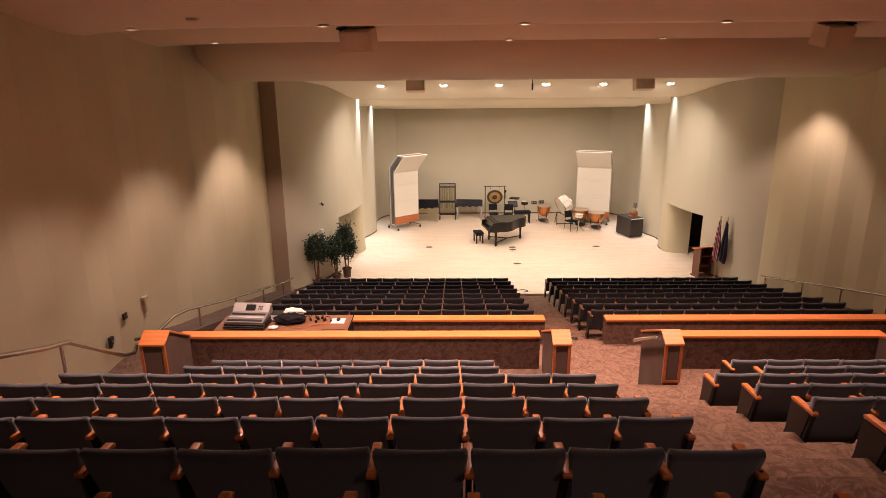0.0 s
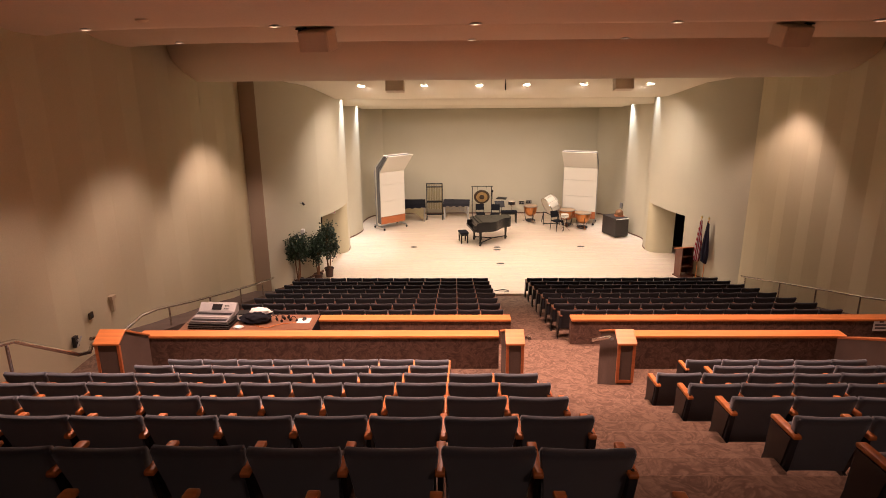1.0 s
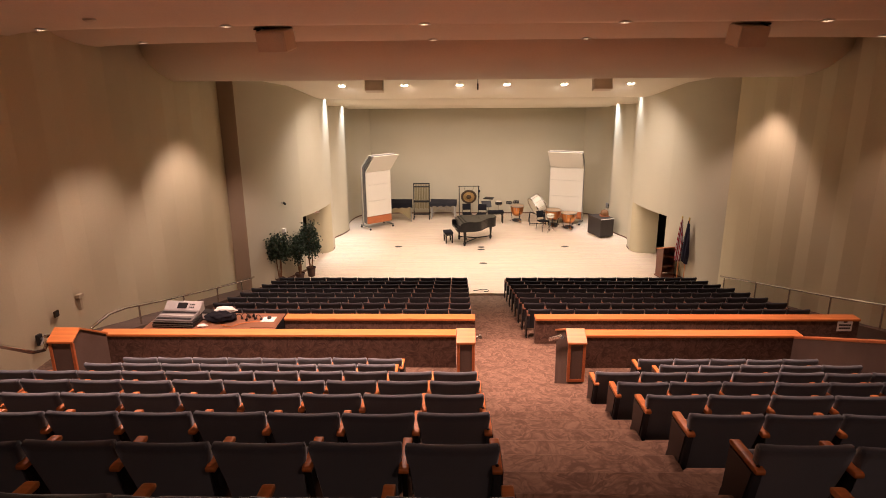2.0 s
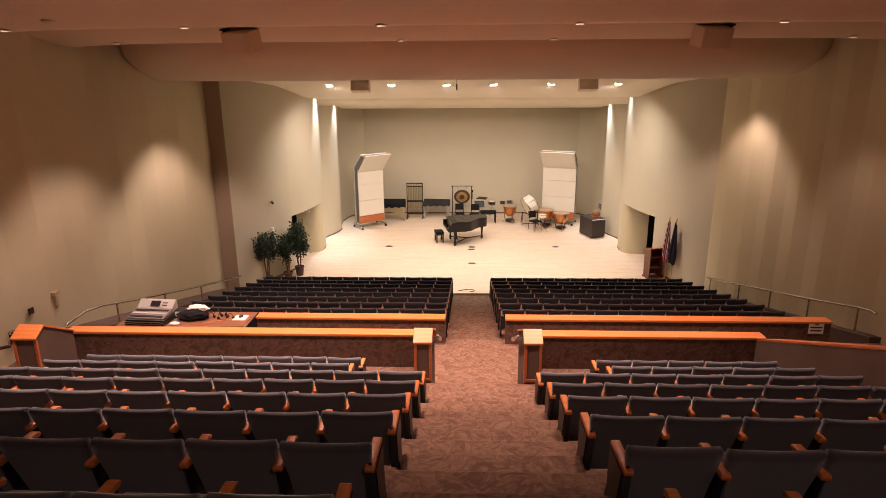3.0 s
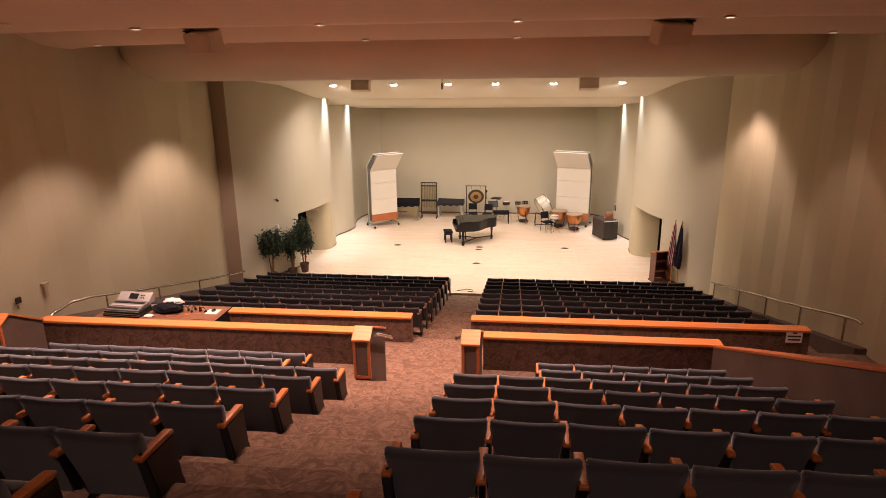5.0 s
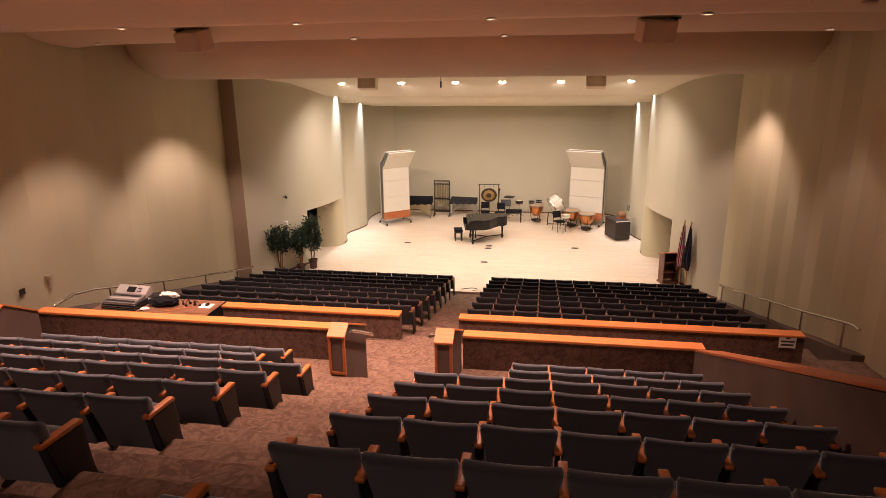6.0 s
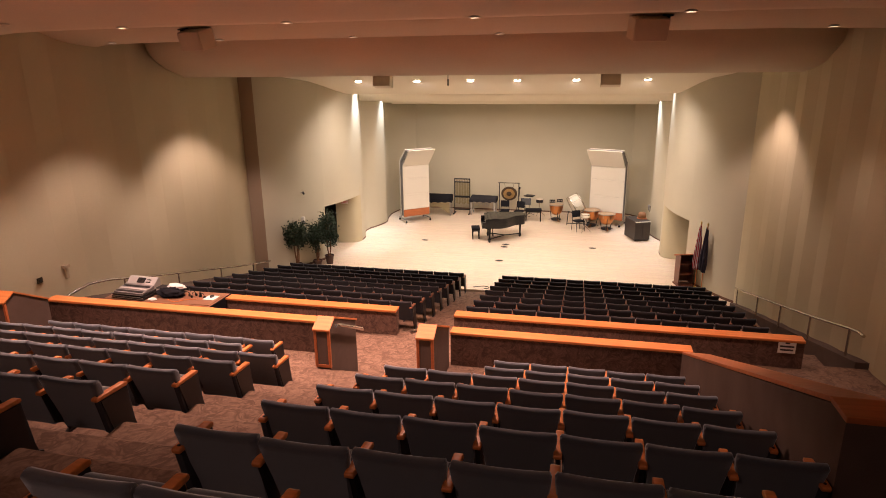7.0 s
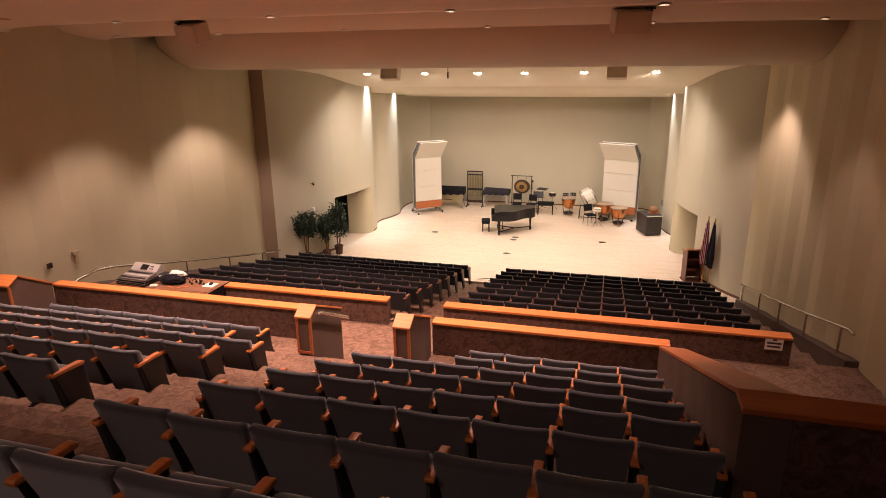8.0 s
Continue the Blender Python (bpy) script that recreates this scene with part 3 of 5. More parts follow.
part("sheet", box(0, 0.31, -0.004, 0.0, 0, 0.25), PAPER, notice)
for j, (a, b) in enumerate(((0.04, 0.27), (0.03, 0.28), (0.12, 0.2))):
    part("text_bar", box(a, b, -0.007, -0.005, 0.05 + 0.07 * j, 0.085 + 0.07 * j), INK, notice)

# side ramps kerb and handrails


def wall_rail(label, points, posts, radius=0.033):
    ob = thing("handrail", pose(*points[0]), label, "handrail")
    o = Vector(points[0])
    part("rail", tube([Vector(p) - o for p in points], radius, 12), CHROME, ob, "", True)
    for x, y, z0, z1 in posts:
        part("post", tube([Vector((x, y, z0)) - o, Vector((x, y, z1)) - o], 0.023, 10), CHROME, ob, "", True)
    return ob


wall_rail("long brushed steel handrail on posts beside the stepped side aisle",
          [(8.5, 12.3, 2.60), (8.5, 12.5, 2.60), (8.48, 12.86, 2.52), (8.35, 14.54, 2.09), (8.23, 16.19, 1.70), (8.16, 17.93, 1.28), (8.15, 20.1, 0.72), (8.15, 20.4, 0.66)],
          [(8.48, 12.86, 1.9, 2.51), (8.35, 14.54, 1.5, 2.08), (8.23, 16.19, 1.1, 1.69), (8.16, 17.93, 0.68, 1.27), (8.15, 20.1, 0.12, 0.71)])
wall_rail("long brushed steel handrail on posts along the folded wall",
          [(-8.74, 11.45, 2.28), (-8.72, 11.75, 2.44), (-8.66, 12.3, 2.51), (-8.62, 12.9, 2.42), (-8.5, 14.4, 2.03), (-8.37, 16.31, 1.57), (-8.27, 18.5, 1.04), (-8.24, 20.3, 0.63), (-8.24, 20.5, 0.6)],
          [(-8.58, 13.4, 1.75, 2.28), (-8.43, 15.4, 1.28, 1.79), (-8.32, 17.4, 0.8, 1.3), (-8.26, 19.3, 0.35, 0.86)])
wall_rail("brushed steel handrail on a post by the side steps",
          [(-7.72, 5.6, 4.72), (-7.72, 6.9, 4.28), (-7.72, 7.35, 4.16), (-7.72, 8.6, 3.36), (-7.68, 8.82, 3.3), (-7.64, 8.86, 3.42), (-7.56, 8.86, 3.43)],
          [(-7.72, 7.2, 3.05, 4.18)])
for name, x0, x1, lean in (("kerb_east", 8.42, 9.1, -0.045), ("kerb_west", -9.6, -8.5, 0.045)):
    bm = prism([(12.25, CROSS + 0.13), (20.45, 0.12), (20.45, -0.2), (12.25, 1.0)], x0, x1)
    for v in bm.verts:
        v.co.x += lean * (v.co.y - 12.25)
    structure(name, bm, GREY_CARPET, "carpeted sloping kerb along the side wall", "kerb")

# ---- seats ----


def seat(label, group, fabric, ends=(), timber=CHERRY, pitch=PITCH, h=1.0, foot=0.0):
    """A fixed auditorium seat: its back's top edge stands over the origin, it faces +y. ends: sides (-1, 1) with an end panel; h: height factor; foot: height of the floor over the origin."""
    ob = thing("auditorium_seat", pose(0, 0, 0), label, "seat", group)
    w = pitch * 0.486

    def tall(points):
        return [(y, z * h) for y, z in points]
    # a back that tapers downwards, with rolled top corners and a soft hollow
    back = bmesh.new()
    rows = [(0.155, 0.29, 0.84), (0.13, 0.40, 0.86), (0.085, 0.55, 0.90), (0.045, 0.68, 0.955), (0.02, 0.767, 0.99), (0.010, 0.802, 1.0), (0.013, 0.815, 0.995), (0.028, 0.825, 0.98)]
    cols = [-1, -0.96, -0.8, -0.4, 0, 0.4, 0.8, 0.96, 1]
    grid = []
    for thick in (0.0, 1.0):
        g = []
        for y, z, s in rows:
            line = []
            for c in cols:
                rim = 0.018 if abs(c) == 1 else 0.0
                lift = (0.020 * c * c - (0.012 if abs(c) == 1 else 0)) * max(0.0, (z - 0.64) / 0.19)
                t = (0.08 - (0.055 if z > 0.82 else 0.032 if z > 0.81 else 0.012 if z > 0.80 else 0)) * thick
                hollow = 0.007 * (1 - c * c) * (1 if thick == 0 else 0.6)
                line.append(back.verts.new((c * w * s, y + t + (rim if thick == 0 else -rim) + hollow, (z + lift + t * 0.2) * h)))
            g.append(line)
        grid.append(g)
    a, b = grid
    m, n = len(rows), len(cols)
    for i in range(m - 1):
        for j in range(n - 1):
            back.faces.new((a[i][j], a[i][j + 1], a[i + 1][j + 1], a[i + 1][j]))
            back.faces.new((b[i][j], b[i + 1][j], b[i + 1][j + 1], b[i][j + 1]))
        for j in (0, n - 1):
            back.faces.new((a[i][j], a[i + 1][j], b[i + 1][j], b[i][j]))
    for i in (0, m - 1):
        for j in range(n - 1):
            back.faces.new((a[i][j], a[i][j + 1], b[i][j + 1], b[i][j]))
    part("backrest", back, fabric, ob, "", True)
    part("seat_cushion", prism(tall([(0.19, 0.36), (0.15, 0.44), (0.125, 0.565), (0.20, 0.612), (0.31, 0.632), (0.355, 0.615), (0.375, 0.56), (0.36, 0.45), (0.30, 0.37)]), -w + 0.025, w - 0.025, "x", 0.022, 3), fabric, ob, "tipped-up seat cushion", True)

    def arm(sx):
        x = sx * (pitch / 2 - (0.022 if sx in ends else 0.0))
        plank = part("armrest", prism(tall([(-0.005, 0.668), (-0.01, 0.695), (0.005, 0.705), (0.34, 0.69), (0.362, 0.68), (0.365, 0.655), (0.345, 0.648)]), x - 0.03, x + 0.03, "x", 0.007), timber, ob, "wooden armrest", True)
        if sx in ends:
            part("bolt_cap", lathe([(0.011, 0.7035 * h), (0.011, 0.7085 * h), (0, 0.7095 * h)], 10, (x, 0.035)), BLACK_METAL, plank, "black bolt cap")

    def leg(sx):
        x = sx * pitch / 2
        part("leg", prism(tall([(0.03, 0.665), (0.12, 0.34), (0.20, foot + 0.12), (0.24, foot + 0.035), (0.20, foot + 0.02), (0.20, foot), (0.44, foot), (0.44, foot + 0.02), (0.40, foot + 0.035), (0.38, foot + 0.12), (0.35, 0.34), (0.335, 0.65)]), x - 0.016, x + 0.016), BLACK_METAL, ob, "black steel standard")

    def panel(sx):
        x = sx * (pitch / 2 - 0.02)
        part("end_panel", prism(tall([(0.012, 0.665), (0.085, 0.335), (0.11, 0.305), (0.37, 0.25), (0.398, 0.275), (0.356, 0.645)]), x - 0.026, x + 0.026, "x", 0.008), SHADED_END_FABRIC, ob, "upholstered aisle panel", True)
    for sx in sorted({-1} | set(ends)):
        arm(sx)
        leg(sx)
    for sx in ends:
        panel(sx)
    return ob


FOOT = 0.18
REAR = "grey-brown upholstered auditorium seat with orange cherry armrests in the rear tiers"
REAR_END = "grey-brown upholstered aisle seat with cherry armrests and padded end panel"
FRONT = "black upholstered auditorium seat with wooden armrests in the front tiers"
FRONT_END = "black upholstered aisle seat with padded end panel in the front tiers"


def rows_of(protos, places):
    """Sets out seats: each proto is used itself for the first place, then copied."""
    used = set()
    for key, m in places:
        ob = protos[key]
        if key in used:
            copy_thing(ob, m)
        else:
            used.add(key)
            ob.matrix_world = m


rear = {"mid": seat(REAR, "seats of the rear tiers", FABRIC, foot=FOOT), "plus": seat(REAR_END, "seats of the rear tiers", FABRIC, (1,), foot=FOOT), "minus": seat(REAR_END, "seats of the rear tiers", FABRIC, (-1,), foot=FOOT)}
rnd = random.Random(7)
places = []
for k in range(0, 8):
    y, z = 1.95 + k, tier_z(k) - FOOT
    for block, count, x_first in (("left", 12, -1.02), ("right", 7, 1.06)):
        for i in range(count):
            if k >= 6 and (i < 2 or (block == "left" and i > 9)):
                continue
            x = x_first - PITCH * i if block == "left" else x_first + PITCH * i
            first = i == (2 if k >= 6 else 0)
            last = i == ((9 if block == "left" else 6) if k >= 6 else count - 1)
            key = "mid"
            if block == "left":
                key = "plus" if first else "minus" if last else "mid"
            else:
                key = "minus" if first else "plus" if last else "mid"
            places.append((key, pose(x, y + rnd.uniform(-0.008, 0.008), z, rnd.uniform(-0.8, 0.8), 0, rnd.uniform(-0.5, 0.5))))
rows_of(rear, places)

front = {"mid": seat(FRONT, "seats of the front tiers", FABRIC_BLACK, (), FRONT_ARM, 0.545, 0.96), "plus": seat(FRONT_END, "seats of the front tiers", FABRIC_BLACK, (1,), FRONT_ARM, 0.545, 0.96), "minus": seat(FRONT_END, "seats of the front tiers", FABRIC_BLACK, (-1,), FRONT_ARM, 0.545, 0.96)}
places = []
for i in range(8):
    for block in (-1, 1):
        for j in range(12):
            x = block * (0.93 + 0.545 * j)
            key = ("plus" if block < 0 else "minus") if j == 0 else ("minus" if block < 0 else "plus") if j == 11 else "mid"
            m = pose(x, front_y(i) + rnd.uniform(-0.008, 0.008), front_z(i), rnd.uniform(-0.8, 0.8), 0, rnd.uniform(-0.5, 0.5))
            places.append((key, m))
rows_of(front, places)

# ---- things on the stage ----


def on_stage(x, y, up=0.0, rz=0.0):
    """A place on the rising stage floor."""
    return pose(x, y, rake(y) + up, 0, 0, rz)



def piano(m):
    ob = thing("grand_piano", m, "black grand piano with closed lid on a wheeled frame", "piano")
    outline = [(-0.98, -0.74), (-0.30, -0.74)] + curve([(-0.30, -0.74), (0.0, -0.62), (0.25, -0.35), (0.52, -0.08), (0.82, 0.02), (0.98, 0.2), (1.0, 0.45), (0.93, 0.66), (0.75, 0.74)], 5)[1:] + [(-0.98, 0.74)]
    part("case", prism(outline, 0.65, 1.045, "z"), BLACK_LACQUER, ob)
    lid_line = [(x * 1.012 + (0.14 if x < -0.9 else 0), y * 1.012) for x, y in outline]
    part("lid", prism(lid_line, 1.047, 1.07, "z", 0.004, 1), BLACK_LACQUER, ob, "closed lacquered lid")
    part("lid_flap", prism([(-0.70, -0.752), (-0.37, -0.752), (-0.37, 0.752), (-0.70, 0.752)], 1.072, 1.092, "z", 0.004, 1), BLACK_LACQUER, ob, "folded front lid flap")
    part("key_bed", box(-1.14, -0.975, -0.74, 0.74, 0.66, 0.76, 0.015), BLACK_LACQUER, ob)
    part("fallboard", prism([(-0.99, 0.77), (-0.99, 0.95), (-0.96, 0.99), (-0.93, 0.99), (-0.93, 0.77)], -0.70, 0.70, "y", 0.006), BLACK_LACQUER, ob)
    for sy in (-1, 1):
        part("key_block", box(-1.13, -0.93, sy * 0.74 - (0.09 if sy > 0 else 0), sy * 0.74 + (0.09 if sy < 0 else 0), 0.762, 0.93, 0.02), BLACK_LACQUER, ob)
    for x, y in ((-0.78, -0.6), (-0.78, 0.6), (0.78, 0.42)):
        leg = part("leg", prism([(-0.075, 0.70), (0.075, 0.70), (0.06, 0.58), (0.035, 0.22), (0.05, 0.17), (0.05, 0.14), (-0.05, 0.14), (-0.05, 0.17), (-0.035, 0.22), (-0.06, 0.58)], -0.045, 0.045, "y", 0.008), BLACK_LACQUER, ob)
        leg.location = (x, y, 0)
        part("caster", moved(lathe([(0.0, -0.025), (0.05, -0.025), (0.055, 0.0), (0.05, 0.025), (0.0, 0.025)], 14), pose(0, 0, 0.056, 90, 0, 30)), RUBBER, leg, "black wheel")
        part("cup", box(-0.07, 0.07, -0.07, 0.07, 0.108, 0.14, 0.01), BLACK_METAL, leg)
    for a, b in (((-0.78, -0.6), (0.0, 0.1)), ((-0.78, 0.6), (0.0, 0.1)), ((0.78, 0.42), (0.0, 0.1))):
        part("frame_bar", tube([(*a, 0.15), (*b, 0.17)], 0.025), BLACK_METAL, ob, "steel bar of the wheeled frame")
    part("pedal_lyre", join(box(-0.62, -0.55, -0.12, 0.12, 0.16, 0.22, 0.01), tube([(-0.58, -0.08, 0.2), (-0.6, -0.05, 0.70)], 0.018), tube([(-0.58, 0.08, 0.2), (-0.6, 0.05, 0.70)], 0.018)), BLACK_LACQUER, ob)
    return ob


piano(on_stage(-0.10, 26.85, 0, 12) @ Matrix.Diagonal((0.92, 0.95, 1.02, 1)))


def bench(m, w, d, h, label, pad=BLACK_CLOTH):
    ob = thing("piano_bench", m, label, "bench")
    part("seat", box(-w / 2, w / 2, -d / 2, d / 2, h - 0.09, h, 0.025), pad, ob, "padded black seat", True)
    part("apron", box(-w / 2 + 0.02, w / 2 - 0.02, -d / 2 + 0.02, d / 2 - 0.02, h - 0.16, h - 0.09), BLACK_LACQUER, ob)
    for sx in (-1, 1):
        for sy in (-1, 1):
            part("leg", prism([(-0.025, 0), (0.025, 0), (0.032, h - 0.1), (-0.032, h - 0.1)], -0.028, 0.028, "y"), BLACK_LACQUER, ob).location = (sx * (w / 2 - 0.05), sy * (d / 2 - 0.05), 0)
    return ob


bench(on_stage(-1.42, 26.85, 0, 12), 0.38, 0.56, 0.52, "black padded piano bench before the keyboard")
bench(on_stage(0.9, 30.1, 0, 4), 0.80, 0.36, 0.62, "long black padded bench behind the piano")


def shell(m, label):
    ob = thing("acoustic_shell", m, label, "acoustic shell", "acoustic shells")
    hw = 0.76
    for z0, z1 in ((0.68, 1.45), (1.46, 2.28), (2.29, 2.92)):
        part("panel", box(-hw, hw, 0.0, 0.045, z0, z1, 0.005), WHITE_PANEL, ob)
    part("canopy", prism([(0.0, 2.93), (-0.80, 3.80), (-0.76, 3.83), (0.045, 2.95)], -hw, hw), WHITE_PANEL, ob, "ivory canopy panel tilted forward")
    part("kick_board", box(-hw, hw, -0.005, 0.05, 0.30, 0.665, 0.006), CHERRY_DARK, ob, "orange wooden kick board")
    for k, (back, grow) in enumerate(((0.16, 0.0), (0.27, 0.02), (0.38, 0.04))):
        part("nested_panel", join(box(-hw, hw, back, back + 0.04, 0.32, 3.12 + grow), prism([(back, 3.12 + grow), (back - 0.74, 3.78 + grow), (back - 0.70, 3.81 + grow), (back + 0.04, 3.14 + grow)], -hw, hw)), GREY_PLASTIC if k < 2 else WHITE_PANEL, ob, "nested shell panel behind")
    for sx in (-1, 1):
        x = sx * (hw - 0.05)
        part("upright", box(x - 0.025, x + 0.025, 0.46, 0.52, 0.14, 3.0), ALLOY, ob)
        part("canopy_arm", tube([(x, 0.46, 2.5), (x, 0.2, 3.35), (x, -0.3, 3.82)], 0.018), ALLOY, ob)
        part("side_rail", tube([(sx * (hw + 0.01), 0.02, 0.3), (sx * (hw + 0.01), 0.02, 3.1), (sx * (hw + 0.01), -0.66, 3.78)], 0.014), ALLOY, ob)
        foot = part("foot", box(x - 0.03, x + 0.03, -0.22, 0.7, 0.12, 0.18, 0.006), ALLOY, ob)
        for y in (-0.18, 0.66):
            part("caster", moved(lathe([(0.0, -0.022), (0.05, -0.022), (0.056, 0.0), (0.05, 0.022), (0.0, 0.022)], 14), pose(x, y, 0.058, 90, 0, 0)), RUBBER, foot)
    part("counterweight", box(-0.5, 0.5, 0.5, 0.66, 0.19, 0.42, 0.01), BLACK_METAL, ob)
    return ob


shell(on_stage(-4.80, 29.2, 0, 39) @ Matrix.Diagonal((0.91, 1, 0.95, 1)), "ivory wheeled acoustic shell with tilted canopy and wooden base, turned inward")
shell(on_stage(4.33, 29.93, 0, -20) @ Matrix.Diagonal((1.06, 1, 0.95, 1)), "ivory wheeled acoustic shell with tilted canopy behind the drums")


def covered_bars(m, w, d, h, drop, label, legs, cloth=BLACK_CLOTH):
    """A mallet instrument under a cloth cover."""
    ob = thing("mallet_instrument", m, label, "percussion")
    bm = bmesh.new()
    n = 14
    for i in range(n + 1):
        x = -w / 2 + w * i / n
        k = 1 - 0.25 * i / n
        for y, z in ((-d / 2 * k - 0.02, h - drop - 0.03 * math.sin(i * 1.9)), (-d / 2 * k, h - 0.02), (-d / 4 * k, h + 0.03), (0, h + 0.05 + 0.02 * math.sin(i)), (d / 4 * k, h + 0.11), (d / 2 * k, h + 0.09), (d / 2 * k + 0.02, h - drop)):
            bm.verts.new((x, y, z))
    bm.verts.ensure_lookup_table()
    for i in range(n):
        for j in range(6):
            bm.faces.new([bm.verts[q] for q in (i * 7 + j, i * 7 + j + 1, (i + 1) * 7 + j + 1, (i + 1) * 7 + j)])
    for i in (0, n):
        bm.faces.new([bm.verts[i * 7 + j] for j in range(7)])
    part("cover", bm, cloth, ob, "cloth dust cover", True)
    if legs == "arch":
        part("resonator", prism([(-w / 2 + 0.1, 0.28), (-w / 2 + 0.1, h - drop), (w / 2 - 0.1, h - drop), (w / 2 - 0.1, 0.12), (w / 2 - 0.25, 0.2), (w / 2 - 0.5, 0.42), (0, 0.50), (-w / 4, 0.46)], -d / 2 + 0.08, -d / 2 + 0.11, "y"), DULL_BRASS, ob, "arched bank of dull brass resonators")
    else:
        for k in range(12):
            x = -w / 2 + 0.14 + (w - 0.28) * k / 11
            part("resonator", tube([(x, -0.12, h - drop), (x, -0.12, h - drop - 0.12 - 0.02 * k)], 0.025), ALLOY, ob)
    for sx in (-1, 1):
        for sy in (-1, 1):
            part("leg", tube([(sx * (w / 2 - 0.07), sy * (d / 2 - 0.1), 0.0), (sx * (w / 2 - 0.07), sy * (d / 2 - 0.1), h - drop + 0.02)], 0.022 if legs == "arch" else 0.032), ALLOY if legs == "arch" else PALE_GREY, ob)
        part("end_frame", box(sx * (w / 2 - 0.09), sx * (w / 2 - 0.05), -d / 2 + 0.1, d / 2 - 0.1, 0.16, 0.24), PALE_GREY, ob)
    part("cross_brace", tube([(-w / 2 + 0.07, 0, 0.22), (0.0, 0.02, h - drop - 0.05), (w / 2 - 0.07, 0, 0.22)], 0.022), PALE_GREY, ob)
    return ob


covered_bars(on_stage(-4.02, 30.62, 0, 4), 1.45, 0.85, 0.94, 0.22, "long marimba with brass resonators under a black cover", "arch")
covered_bars(on_stage(-1.72, 31.05, 0, -3), 1.35, 0.75, 0.84, 0.15, "vibraphone on a light metal frame under a slate cover", "tube", SLATE_CLOTH)


def chimes(m):
    ob = thing("tubular_chimes", m, "rack of brass tubular chimes in a dark frame", "percussion")
    for x in (-0.40, 0.40):
        part("post", tube([(x, 0, 0.06), (x, 0, 2.06)], 0.022), BLACK_METAL, ob)
        part("foot", box(x - 0.03, x + 0.03, -0.3, 0.3, 0.0, 0.07, 0.01), BLACK_METAL, ob)
    for z in (2.04, 1.86, 0.98, 0.25):
        part("rail", box(-0.4, 0.4, -0.03, 0.03, z - 0.03, z + 0.03 if z != 0.98 else z + 0.08), BLACK_METAL, ob)
    for row in (0, 1):
        for k in range(9):
            x = -0.34 + 0.085 * k
            top = 1.84 if row == 0 else 1.98
            part("chime", tube([(x + 0.02 * row, 0.05 * row, top), (x + 0.02 * row, 0.05 * row, 0.62 - 0.03 * (k % 3))], 0.019), DULL_BRASS, ob)
    return ob


chimes(on_stage(-2.84, 31.0, 0, 0) @ Matrix.Diagonal((1, 1, 0.89, 1)))


def gong(m):
    ob = thing("gong", m, "large bronze gong hanging in a black square frame", "percussion")
    for x in (-0.49, 0.49):
        part("post", tube([(x, 0, 0.04), (x, 0, 1.9)], 0.022), BLACK_METAL, ob)
        part("foot", tube([(x, -0.32, 0.03), (x, 0.32, 0.03)], 0.026), BLACK_METAL, ob)
    part("rail", tube([(-0.55, 0, 1.9), (0.55, 0, 1.9)], 0.022), BLACK_METAL, ob)
    part("rail", tube([(-0.49, 0, 0.2), (0.49, 0, 0.2)], 0.018), BLACK_METAL, ob)
    disc = part("disc", moved(lathe([(0.0, 0.03), (0.09, 0.035), (0.12, 0.012), (0.28, 0.012), (0.30, 0.02), (0.385, 0.01), (0.40, -0.05), (0.39, -0.05), (0.37, 0.0), (0.0, 0.02)], 36), pose(0, 0, 1.27, 90, 0, 0)), BRONZE, ob, "", True)
    part("rim", moved(lathe([(0.29, 0.024), (0.383, 0.014), (0.403, -0.05), (0.408, -0.05), (0.39, 0.02), (0.30, 0.03)], 36), pose(0, 0, 1.27, 90, 0, 0)), BRONZE_DARK, disc, "dark tarnished rim", True)
    part("boss", moved(lathe([(0.0, 0.05), (0.07, 0.045), (0.13, 0.022), (0.12, 0.016)], 24), pose(0, 0, 1.27, 90, 0, 0)), BRONZE_DARK, disc, "dark centre", True)
    for x in (-0.2, 0.2):
        part("cord", tube([(x, 0, 1.62), (x * 1.2, 0, 1.9)], 0.006), BLACK_CLOTH, ob)
    part("mallet", join(tube([(0.53, -0.03, 1.15), (0.53, -0.03, 1.6)], 0.012), moved(lathe([(0, -0.07), (0.05, -0.05), (0.055, 0.05), (0, 0.07)], 12), pose(0.53, -0.03, 1.62))), BLACK_CLOTH, ob)
    return ob


gong(on_stage(-0.42, 31.0, 0, 0) @ Matrix.Diagonal((1, 1, 0.88, 1)))


def chair(m, label):
    ob = thing("orchestra_chair", m, label, "chair")
    part("seat", box(-0.22, 0.22, -0.22, 0.22, 0.43, 0.49, 0.02), BLACK_CLOTH, ob, "", True)
    part("backrest", prism([(0.20, 0.60), (0.24, 0.60), (0.30, 0.90), (0.27, 0.91)], -0.21, 0.21, "x", 0.01), BLACK_CLOTH, ob, "", True)
    for sx in (-1, 1):
        part("leg", tube([(sx * 0.21, -0.24, 0), (sx * 0.2, -0.18, 0.44)], 0.013), BLACK_METAL, ob)
        part("leg", tube([(sx * 0.21, 0.26, 0), (sx * 0.2, 0.2, 0.46), (sx * 0.2, 0.28, 0.88)], 0.013), BLACK_METAL, ob)
    return ob


chair(on_stage(-0.52, 30.2, 0, 5), "black padded orchestra chair before the gong")
chair(on_stage(0.2, 30.1, 0, -12), "black padded orchestra chair beside the music stand")
chair(on_stage(3.1, 28.75, 0, 30), "black padded orchestra chair between the drums")


